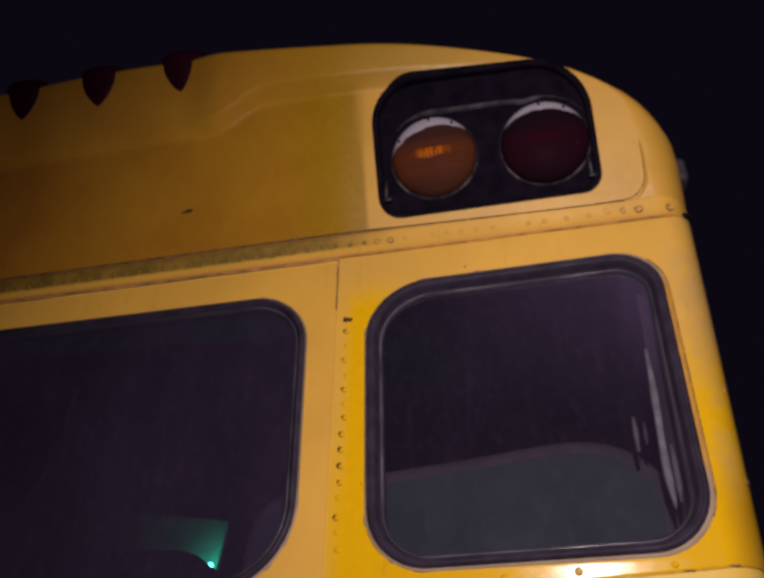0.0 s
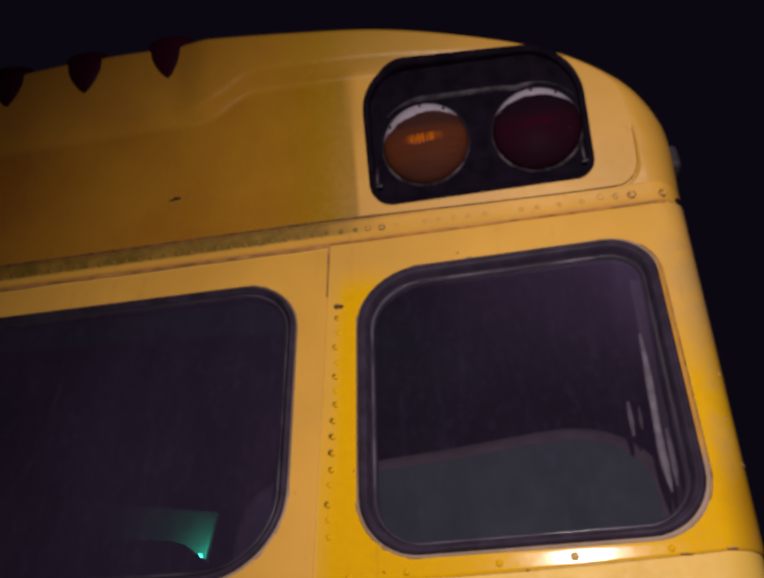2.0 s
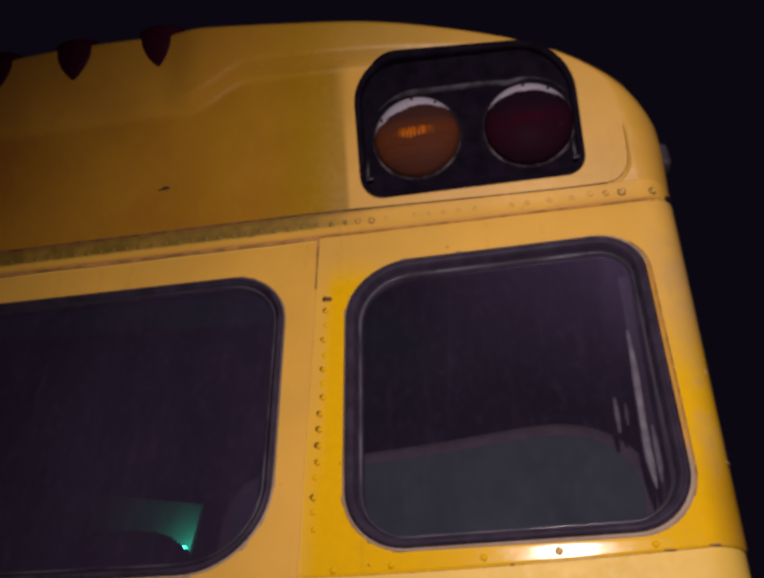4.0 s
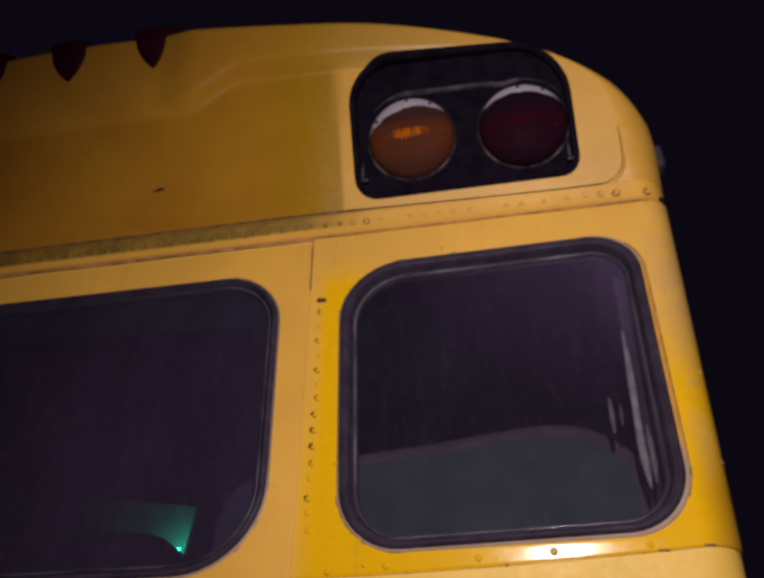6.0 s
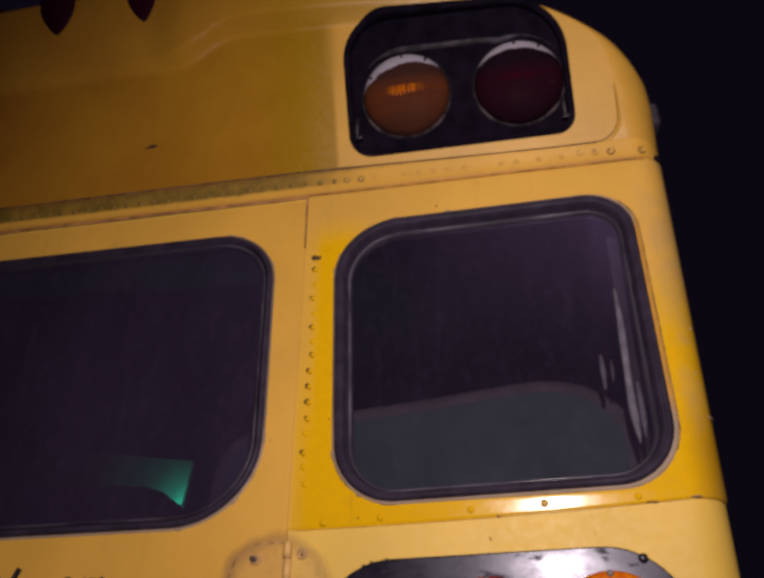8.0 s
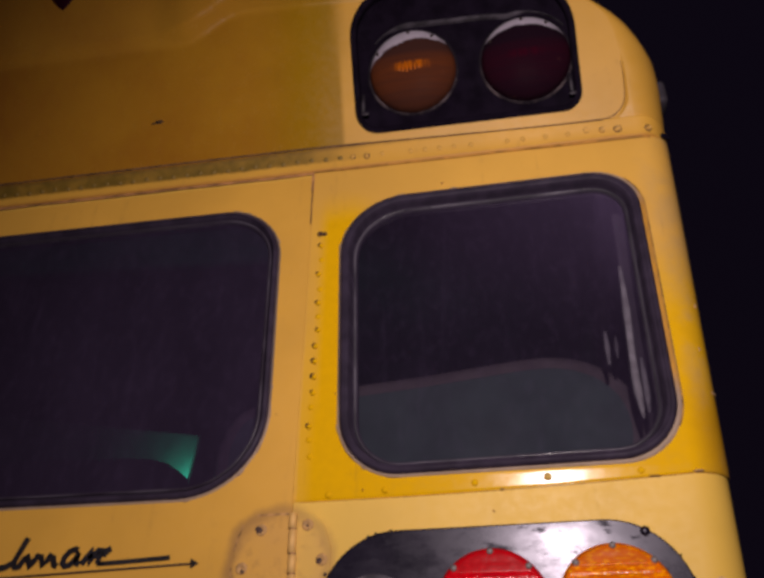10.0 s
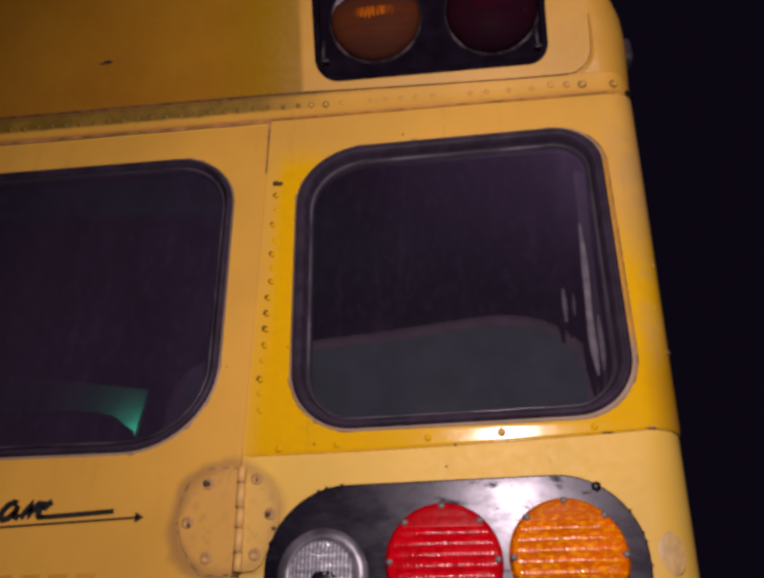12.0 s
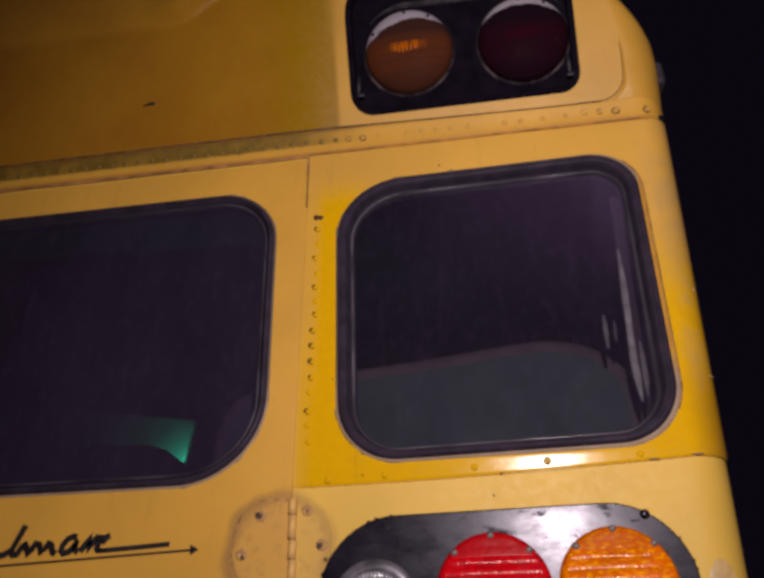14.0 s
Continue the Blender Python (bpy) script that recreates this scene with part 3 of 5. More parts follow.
def swell(x, z):
    """How far the cap stands proud of its sunk field."""
    x = MID + abs(x - MID)
    # the moulding: a slope 4 cm high that steps up in an S towards the lights
    foot = 2.790 + 0.060 * smooth(0.12, 0.285, x) - 0.055 * max(0.0, x - 0.33)
    t = min(1.0, max(0.0, (z - foot) / 0.040))
    e = 0.5 - 0.34 * smooth(0.05, 0.16, x)
    slope = (t * t / (2 * e) if t < e else 1 - e - (1 - t) ** 2 / (2 * e) if t > 1 - e else t - e / 2) / (1 - e)
    above = slope * (1 - smooth(0.50, 0.95, x)) * (0.24 + 0.76 * smooth(0.04, 0.17, x))
    # the field's border: a fine step that runs up beside the lights and fades
    corner = math.hypot(max(0.0, x - 1.079), max(0.0, 2.553 - z))
    beside = smooth(0.050, 0.060, corner) * smooth(2.71, 2.57, z) * smooth(2.483, 2.533, z) * smooth(1.06, 1.12, x)
    return 0.032 * above + 0.007 * beside


def cap_place(x, z, f=0.0):
    n = Vector((0, -1, -LEAN)).normalized()
    return Vector((x, -LEAN * (z - 2.46), z)) + n * (f + swell(x, z))


def cap_lift(x, z, f):
    n = Vector((0, -1, -LEAN)).normalized()
    return Vector((x, -LEAN * (z - 2.46), z)) + n * f


RECESS = []
for px, pz in round_rect(0.540, 1.040, 2.536, 2.858, (0.040, 0.125, 0.105, 0.05)):
    RECESS.append((px + 0.016 * (2.60 - pz) * (1 if px < 0.75 else 0.0), pz - 0.016 * max(0.0, (px - 0.75) / 0.3) * (1 if pz > 2.7 else 0)))
cut_rec = inset(RECESS, 0.005)
cut_rec_l = [(2 * MID - x, z) for x, z in cut_rec]


def cap_grid(k, v):
    x, ztop = rim_point(k)
    if v <= 1.0:
        low = BELT - 0.002 - drop(x) - 0.012 * smooth(1.02, 1.10, MID + abs(x - MID))
        return cap_place(x, low + (ztop - low) * v)
    # roll over the rim, then back along the roof
    x2, z2 = rim_point(min(1, abs(k) + 0.004))
    x1, z1 = rim_point(max(0, abs(k) - 0.004))
    t = Vector((x2 - x1, 0, z2 - z1)).normalized()
    out = Vector((-t.z, 0, t.x))
    if k < 0:
        out.x = -out.x
    base = cap_place(x, ztop)
    broad = 1 - smooth(0.25, 0.42, abs(k))
    r = 0.022 + 0.025 * broad + 0.060 * smooth(0.60, 0.80, abs(k)) - 0.006 * smooth(0.85, 1.0, abs(k))
    rb = 0.06 + 0.05 * broad + 0.045 * smooth(0.60, 0.95, abs(k))
    a = min(v - 1.0, 1.0) * math.pi / 2
    p = base + out * (r * math.sin(a)) + Vector((0, 1, 0)) * (rb * (1 - math.cos(a)))
    if v > 2.0:
        p.y += (v - 2.0) * 1.0
        p.z += 0.02 * min(1.0, v - 2.0)
    return p


ks = steps(-1, 1, 420)
vs = steps(0, 1, 120) + [1 + k / 8 for k in range(1, 9)] + [2.2, 2.6, 3.2, 4.5, 6.5, 9.0, 11.4]


def cap_keep(k, v):
    if v > 1:
        return True
    x, ztop = rim_point(k)
    low = BELT - 0.002 - drop(x) - 0.012 * smooth(1.02, 1.10, MID + abs(x - MID))
    z = low + (ztop - low) * v
    return not inside(cut_rec, x, z) and not inside(cut_rec_l, x, z)


roof_cap = part("roof_cap", grid_mesh(cap_grid, ks, vs, cap_keep), PAINT_CAP, bus, "domed faded yellow roof cap with a darker overpainted field")

# belt strip under the cap, with its rivets
strip_us = us


def strip_off(u, f):
    """The strip lies closer to the skin where it turns round the corner."""
    return f * (1 - 0.82 * smooth(1.150, 1.225, MID + abs(u - MID)))


belt_prof = [(0.0, -0.002), (0.0, 0.0065), (0.05, 0.0090), (0.12, 0.0095), (0.30, 0.0105), (0.60, 0.0165), (0.92, 0.0225), (0.97, 0.0235), (1.0, 0.0200)]
bm = bmesh.new()
rows = [[bm.verts.new(shell(u, 2.460 + 0.059 * h - drop(u) * h, strip_off(u, f))) for h, f in belt_prof] for u in strip_us]
for a, b in zip(rows, rows[1:]):
    for j in range(len(belt_prof) - 1):
        bm.faces.new((a[j], b[j], b[j + 1], a[j + 1]))
belt_strip = part("belt_strip", bm, PAINT_BELT, bus, "riveted yellow joint strip under the roof cap")

def line_strip(name, u0, u1, z, width, off, material, parent, count=40, sink=0.0, base=None):
    """A thin coloured line along the rear skin."""
    bm = bmesh.new()
    rows = [[bm.verts.new(shell(u, z + (base(u) if base else 0.0) - drop(u) * sink + h * width * (0.75 + 0.5 * noise.noise((u * 9, z, h))), f)) for h, f in ((-0.5, strip_off(u, off) - 0.002), (-0.4, strip_off(u, off)), (0.4, strip_off(u, off)), (0.5, strip_off(u, off) - 0.002))] for u in steps(u0, u1, count)]
    for a, b in zip(rows, rows[1:]):
        for j in range(3):
            bm.faces.new((a[j], b[j], b[j + 1], a[j + 1]))
    return part(name, bm, material, parent)


# door head joint and strip edges
line_strip("joint_line", 2 * MID - 0.436, 0.436, 2.4560, 0.0085, 0.0074, JOINT_BROWN, belt_strip, 90)
line_strip("joint_line", 0.436, 1.17, 2.4590, 0.0055, 0.0085, JOINT_ORANGE, belt_strip, 60, 0.1)
# joint under the cap with its shade drawn in, wider on the left
line_strip("joint_line", -1.45, 0.56, 2.5165, 0.0055, 0.0260, DARK_LINE, belt_strip, 100, 1.0)
line_strip("joint_line", 0.56, 1.08, 2.5165, 0.0034, 0.0260, DARK_LINE, belt_strip, 40, 1.0)
# the same line turning up beside the lights: the step's shade as a dark strip
bend = [(1.050, 2.5065), (1.079, 2.5065)] + [(1.079 + 0.052 * math.sin(radians(a)), 2.5585 - 0.052 * math.cos(radians(a))) for a in range(10, 91, 10)] + [(1.1325, 2.59), (1.131, 2.625)]
bm = bmesh.new()
rows = []
for i, (px, pz) in enumerate(bend):
    a, b = Vector(bend[max(i - 1, 0)]), Vector(bend[min(i + 1, len(bend) - 1)])
    t = (b - a).normalized()
    w = 0.0020 * (1 - 0.7 * i / len(bend))
    rows.append([bm.verts.new(cap_place(px + h * w * t.y, pz - h * w * t.x, 0.0024 - 0.003 * abs(h))) for h in (-1, -0.4, 0.4, 1)])
for a, b in zip(rows, rows[1:]):
    for k in range(3):
        bm.faces.new((a[k], b[k], b[k + 1], a[k + 1]))
bmesh.ops.recalc_face_normals(bm, faces=bm.faces)
part("joint_line", bm, DARK_LINE, roof_cap)
line_strip("panel_seam", 0.45, 1.15, -0.0006, 0.0018, 0.0008, JOINT_ORANGE, lower_panel, 90, base=seam_at)
faint = link_mesh("rivet", turned([(0.0058, 0.0), (0.0052, 0.0009), (0.0032, 0.0015), (0, 0.0017)], 10), plain("painted_over_rivet", (0.50, 0.27, 0.045), 0.6, vary=0.2, scale=150))
ring_rivet = link_mesh("rivet", turned([(0.0075, 0.0), (0.0072, 0.0022), (0.0058, 0.0030), (0.0045, 0.0014), (0, 0.0010)], 12), plain("browned_ring_rivet", (0.46, 0.25, 0.05), 0.6, vary=0.4, scale=150))
grimy = link_mesh("rivet", turned([(0.0060, 0.0), (0.0055, 0.0010), (0.0035, 0.0017), (0, 0.0019)], 10), plain("grimy_rivet", (0.170, 0.102, 0.015), 0.6, vary=0.25, scale=300))
fresh_rivet = link_mesh("rivet", turned([(0.0062, 0.0), (0.0056, 0.0009), (0.0034, 0.0017), (0, 0.0020)], 12), plain("fresh_yellow_rivet", tuple(c * 0.93 for c in FRESH), 0.7, vary=0.15, scale=200, Specular_IOR_Level=0.05))
x = -1.48
k = 0
while x < 0.52:
    z = 2.4885 - 0.5 * drop(x) + 0.0015 * math.sin(k * 1.7)
    if x < 0.52:
        part("rivet", grimy, None, belt_strip, at=pose(x, -0.0136, z, 19))
    x += 0.0335
    k += 1
for x in (0.526, 0.558, 0.593, 0.658, 0.690, 0.723, 0.755, 0.792, 0.872, 0.906, 0.954, 1.002):
    part("rivet", faint, None, belt_strip, at=pose(x, -0.0136, 2.4880 - 0.5 * drop(x), 19))
overlay = link_mesh("dark_ring", turned([(0.0105, -0.001), (0.0100, 0.0006), (0.007, 0.0008)], 12), DARK_LINE)
for x, z, r in ((0.5259, 2.4862, 0.62), (0.5579, 2.4843, 0.72), (1.0417, 2.4850, 1.15), (1.1067, 2.4805, 0.90)):
    part("dark_ring", overlay, None, belt_strip, at=pose(x, -0.0138, z, 19) @ Matrix.Diagonal((r, 1, r, 1)))
for x, z in ((1.0417, 2.4850), (1.0741, 2.4820), (1.1067, 2.4805)):
    part("rivet", ring_rivet, None, belt_strip, at=pose(x, -0.0138, z, 19))
for u, size in ((1.168, 0.85), (1.212, 0.0)):
    # the last two follow the strip round the corner
    x, y, z = shell(u, 2.4775, strip_off(u, 0.0135))
    ahead = shell(u + 0.004, 2.4775, strip_off(u + 0.004, 0.0135))
    turn = math.degrees(math.atan2(ahead[1] - y, ahead[0] - x))
    part("rivet", ring_rivet, None, belt_strip, at=pose(x, y, z, 12, 0, turn))
    if size:
        part("dark_ring", overlay, None, belt_strip, at=pose(x, y, z, 12, 0, turn) @ Matrix.Diagonal((size, 1, size, 1)))


# ---- windows ----
def window_unit(outline, name, label, pane_parent, glazing, bead_material, bead_in, sunk):
    """Glazing in a rubber section: outer lip, slope, and the locking bead bead_in metres from the outer edge, with the glass set back by sunk."""
    b = bead_in
    prof = [(-0.003, 0.003), (-0.002, 0.009), (0.002, 0.0125), (0.006, 0.0138), (0.0085, 0.0128), (b * 0.40, 0.0100), (b * 0.55, 0.0105), (b * 0.72, 0.0080), (b * 0.88, 0.0045 - sunk * 0.5), (b, 0.0035 - sunk), (b + 0.006, 0.0035 - sunk), (b + 0.0075, 0.001 - sunk), (b + 0.0075, -0.010 - sunk), (b + 0.003, -0.02 - sunk)]
    rim = part(name, ring_mesh(outline, prof, flat_lift), RUBBER, pane_parent, label)
    # the pressed metal lip round the opening, broad at its lower outer corner
    cx, cz = max(p[0] for p in outline) - 0.035, min(p[1] for p in outline) + 0.035
    if outline is WINDOW_L:
        cx = min(p[0] for p in outline) + 0.035
    wide = 0.0048 if bead_in > 0.018 else 0.0
    out1, out2, out3, out4 = (inset(outline, d) for d in (-0.0070, -0.0050, -0.0020, -0.0010))
    bm = bmesh.new()
    loops = [[], [], [], []]
    for i, (px, pz) in enumerate(outline):
        outer = abs(px - MID) - (1.05 - MID)
        side = smooth(0.0, 0.05, outer) * smooth(1.74, 1.86, pz) * (1 - smooth(2.27, 2.33, pz))
        g = wide * max(math.exp(-((px - cx) ** 2 + (pz - cz) ** 2) / 0.0075), 0.85 * side, 0.8 * math.exp(-((px - cx) ** 2 + (pz - 2.335) ** 2) / 0.003))
        for loop, src, f, share in zip(loops, (out1, out2, out3, out4), (0.0042, 0.0060, 0.0066, 0.004), (1.0, 0.9, 0.2, 0.0)):
            ox, oz = src[i][0] - px, src[i][1] - pz
            m = 1 + share * g / max(1e-6, math.hypot(ox, oz))
            loop.append(bm.verts.new((px + ox * m, -f, pz + oz * m)))
    for a, b2 in zip(loops, loops[1:]):
        for i in range(len(outline)):
            j = (i + 1) % len(outline)
            bm.faces.new((a[i], a[j], b2[j], b2[i]))
    bmesh.ops.remove_doubles(bm, verts=bm.verts, dist=1e-5)
    bmesh.ops.recalc_face_normals(bm, faces=bm.faces)
    part("flange", bm, EDGE, rim, "pale worn metal lip")
    if wide:
        # a dark line where the lip meets the sheet
        bm = bmesh.new()
        run = [(i, p) for i, p in enumerate(outline) if abs(p[0] - MID) > 1.03 - MID and 1.80 < p[1] < 2.345]
        run.sort(key=lambda q: q[1][1])
        rows = []
        for i, (px, pz) in run:
            ox, oz = out1[i][0] - px, out1[i][1] - pz
            k = 1 / max(1e-6, math.hypot(ox, oz))
            rows.append([bm.verts.new((px + ox * k * d, -f, pz + oz * k * d)) for d, f in ((0.0095, 0.0046), (0.0105, 0.0052), (0.0122, 0.0050), (0.0132, 0.0040))])
        for a, b2 in zip(rows, rows[1:]):
            for k in range(3):
                bm.faces.new((a[k], b2[k], b2[k + 1], a[k + 1]))
        bmesh.ops.recalc_face_normals(bm, faces=bm.faces)
        part("lip_line", bm, LIP_BROWN, rim, "dark line beside the lip")
    bead = [(d, f - sunk) for d, f in ((b, 0.0030), (b + 0.0006, 0.0060), (b + 0.0022, 0.0076), (b + 0.0042, 0.0068), (b + 0.0052, 0.0030))]
    part("bead", ring_mesh(outline, bead, flat_lift), bead_material, rim, "worn grey locking bead")
    bm = bmesh.new()
    bm.faces.new([bm.verts.new((px, 0.001 + sunk, pz)) for px, pz in inset(outline, b + 0.004)])
    part("pane", bm, glazing, rim, "dark tinted dusty glass with reflected haze painted in", smooth=False)
    return rim


window_unit(WINDOW, "rear_window", "rounded rear window in black rubber", bus, GLASS, BEAD, 0.0205, 0.020)
window_unit(WINDOW_L, "rear_window", "rounded rear window in black rubber", bus, GLASS, BEAD, 0.0205, 0.020)

# ---- emergency door ----
DOOR_T = 2.447
door = part("emergency_door", grid_mesh(lambda u, z: (u, -0.0046, z), steps(2 * MID - 0.4362, 0.4362, 180), steps(0.30, DOOR_T, 300), lambda u, z: not inside(cut_d, u, z)), PAINT_DOOR, bus, "faded yellow rear emergency door", smooth=False)
thicken(door, 0.03)
window_unit(DOOR_WINDOW, "door_window", "wide dark door window in black rubber", bus, DARK_GLASS, DULL_BEAD, 0.0150, 0.004)

part("door_gap", stroke([(0.4475, 1.5115), (0.4475, 1.40), (0.4475, 1.2), (0.4475, 0.9)], 0.0035, 0.006), HOLE, door, smooth=False)
part("door_gap", stroke([(0.4340, 2.452), (0.4342, 2.43), (0.4344, 2.405)], 0.0062, 0.0072), JOINT_BROWN, door, smooth=False)
part("door_gap", stroke([(0.4345, 2.432), (0.4346, 2.40), (0.4350, 2.36), (0.4356, 2.312)], 0.0026, 0.0078), DARK_LINE, door, smooth=False)

# hole and rivet strip beside the door
hole = link_mesh("hole", turned([(0.0062, 0.0), (0.0058, 0.0012), (0, 0.0008)], 12), SHADED_HOLE)
# (x, z, dark: size of the dark disc for the hole's shaded upper left)
for px, z, dark in ((0.4605, 2.2531, 0.55), (0.4636, 2.2164, 0.0), (0.4585, 2.1813, 0.25), (0.4640, 2.1436, 0.0), (0.4612, 2.1110, 0.50), (0.4632, 2.0787, 0.0), (0.4642, 2.0482, 0.30),
                    (0.4608, 2.0123, 0.60), (0.4611, 1.9791, 0.80), (0.4615, 1.9457, 0.90), (0.4610, 1.9131, 0.20), (0.4594, 1.8832, 0.0), (0.4576, 1.8456, 0.55), (0.4595, 1.8187, 0.0), (0.4626, 1.7870, 0.0)):
    part("rivet", fresh_rivet, None, rear_panel, at=pose(px, -0.004, z))
    # crescent of shade: a dark disc partly covered by a yellow lit side
    if dark:
        part("hole", hole, None, rear_panel, "hole with its shade painted as a dark crescent", at=pose(px - 0.0012 - 0.0012 * dark, -0.0049 - 0.0012 * dark, z + 0.0012) @ Matrix.Diagonal((0.54 + 0.44 * dark, 1, 0.54 + 0.44 * dark, 1)))
        part("lit_side", fresh_rivet, None, rear_panel, at=pose(px + 0.0014, -0.0058 - 0.0012 * dark, z - 0.0012 - 0.0006 * (1 - dark)) @ Matrix.Diagonal((0.80, 1, 0.80, 1)))
part("hole", hole, None, rear_panel, "open hole painted as a dark disc", at=pose(0.4580, -0.0062, 2.2835) @ Matrix.Diagonal((1.10, 1, 1.0, 1)))
part("hole", hole, None, rear_panel, "open hole painted as a dark disc", at=pose(0.4675, -0.0060, 2.2822) @ Matrix.Diagonal((0.95, 1, 0.8, 1)))
# rivets under the window
for px, pz in ((0.60, 1.720), (0.755, 1.725), (1.0295, 1.732), (0.50, 1.716)):
    part("rivet", fresh_rivet, None, rear_panel, at=pose(px, -0.0035, pz, 3))
part("rivet", link_mesh("rivet", turned([(0.0066, 0.0), (0.0060, 0.0012), (0.0036, 0.0022), (0, 0.0026)], 12), plain("browned_rivet_head", (0.44, 0.28, 0.07), 0.6, vary=0.4, scale=120, Specular_IOR_Level=0.15)), None, rear_panel, "browned rivet head", at=pose(0.8775, -0.0045, 1.7288) @ Matrix.Diagonal((1.15, 1.3, 1.15, 1)))

# ---- hinge ----
leaf = [(0.437, 1.6845), (0.3743, 1.6838), (0.351, 1.6686), (0.339, 1.625), (0.3378, 1.591), (0.351, 1.555), (0.3727, 1.528), (0.3895, 1.514), (0.437, 1.513)]
hinge = part("hinge", plate_mesh(leaf, flat_lift, 0.0066, 0.004, 0.0012), PAINT_DOOR, door, "painted-over hinge leaf with dirty edges", smooth=False)
leaf2 = [(0.447, 1.5165), (0.472, 1.518), (0.484, 1.528), (0.4975, 1.562), (0.508, 1.592), (0.508, 1.628), (0.4943, 1.666), (0.4756, 1.6859), (0.447, 1.6888)]
part("hinge_leaf", plate_mesh(leaf2, flat_lift, 0.0050, 0.001, 0.0012), PAINT, bus, smooth=False)
# dirt lines where the leaf's edge meets the door
LEAF_DIRT = plain("brown_edge_dirt", (0.34, 0.18, 0.065), 0.8, vary=0.6, scale=60)
for pts, width in ((((0.436, 1.6850), (0.405, 1.6848), (0.376, 1.6842)), 0.0036), (((0.3520, 1.6700), (0.3455, 1.650), (0.3390, 1.626)), 0.0026), (((0.3372, 1.598), (0.3375, 1.588), (0.3405, 1.580)), 0.0018),
                   (((0.3600, 1.542), (0.3720, 1.527), (0.3890, 1.513)), 0.0022), (((0.392, 1.5130), (0.415, 1.5126), (0.446, 1.5135)), 0.0024)):
    part("edge_dirt", stroke(list(pts), width, 0.0068), LEAF_DIRT, hinge, smooth=False)
BOLT_BROWN = plain("browned_bolt", (0.42, 0.235, 0.085), 0.7, vary=0.35, scale=70)
bolt = link_mesh("bolt", turned([(0.0105, 0.0), (0.010, 0.0012), (0.0075, 0.0020), (0.0052, 0.0024), (0.004, 0.0010), (0, 0.0008)], 14), BOLT_BROWN)
bolt_dirt = link_mesh("bolt_dirt", turned([(0.0062, 0.0), (0.0055, 0.0009), (0, 0.0012)], 9), plain("dark_bolt_dirt", (0.055, 0.030, 0.026), 0.8, vary=0.5, scale=120))
for px, pz, gx, gz, r in ((0.385, 1.659, -0.004, 0.000, 1.25), (0.3559, 1.5962, 0.002, -0.005, 0.7), (0.3932, 1.5394, 0.0, 0.0, 0.0)):
    part("bolt", bolt, None, door, at=pose(px, -0.0066, pz))
    if r:
        part("bolt_dirt", bolt_dirt, None, door, at=pose(px + gx, -0.0082, pz + gz, 0, 40) @ Matrix.Diagonal((r, 1, r * 0.7, 1)))
for px, pz, gx, gz, r in ((0.4663, 1.6652, 0.0, -0.002, 0.4), (0.4935, 1.6067, -0.004, -0.002, 0.85), (0.4725, 1.5436, 0.0, 0.0, 0.0), (0.5008, 1.583, 0.0, 0.0, 0.55)):
    if pz > 1.59 or pz < 1.56:
        part("bolt", bolt, None, bus, at=pose(px, -0.0050, pz))
    if r:
        part("bolt_dirt", bolt_dirt, None, bus, at=pose(px + gx, -0.0066, pz + gz, 0, 25) @ Matrix.Diagonal((r, 1, r, 1)))
KNUCKLE = plain("painted_over_knuckle", (0.60, 0.345, 0.105), 0.55, vary=0.12, scale=60)
KNUCKLE_GAP = plain("dirty_knuckle_gap", (0.26, 0.14, 0.06), 0.8, vary=0.4, scale=80)
for top, foot in ((1.6850, 1.6590), (1.6565, 1.6180), (1.6150, 1.5855), (1.5830, 1.5470), (1.5440, 1.5165)):
    bm = bmesh.new()
    bmesh.ops.create_cone(bm, cap_ends=True, segments=16, radius1=0.0072, radius2=0.0072, depth=top - foot)
    bmesh.ops.bevel(bm, geom=[e for e in bm.edges if abs(e.verts[0].co.z - e.verts[1].co.z) < 1e-6], offset=0.0009, segments=1, affect="EDGES")
    part("hinge_knuckle", bm, KNUCKLE, bus, at=pose(0.4405 + 0.006 * (1.6850 - top) / 0.14, -0.0080, (top + foot) / 2))
for z in (1.6578, 1.6165, 1.5842, 1.5455):
    bm = bmesh.new()
    bmesh.ops.create_cone(bm, cap_ends=True, segments=12, radius1=0.0060, radius2=0.0060, depth=0.004)
    part("hinge_pin", bm, KNUCKLE_GAP, bus, at=pose(0.4405 + 0.006 * (1.6850 - z) / 0.14, -0.0080, z))

# ---- tail light cluster ----
PLATE = skew(round_rect(0.489, 1.084, 1.378, 1.652, (0.13, 0.13, 0.13, 0.13), 14), 0.79, 1.515, 0.0, 0.012)
plate = part("tail_light_plate", plate_mesh(PLATE, flat_lift, 0.008, 0.0, 0.003), SATIN, bus, "satin black rounded tail light plate", smooth=False)


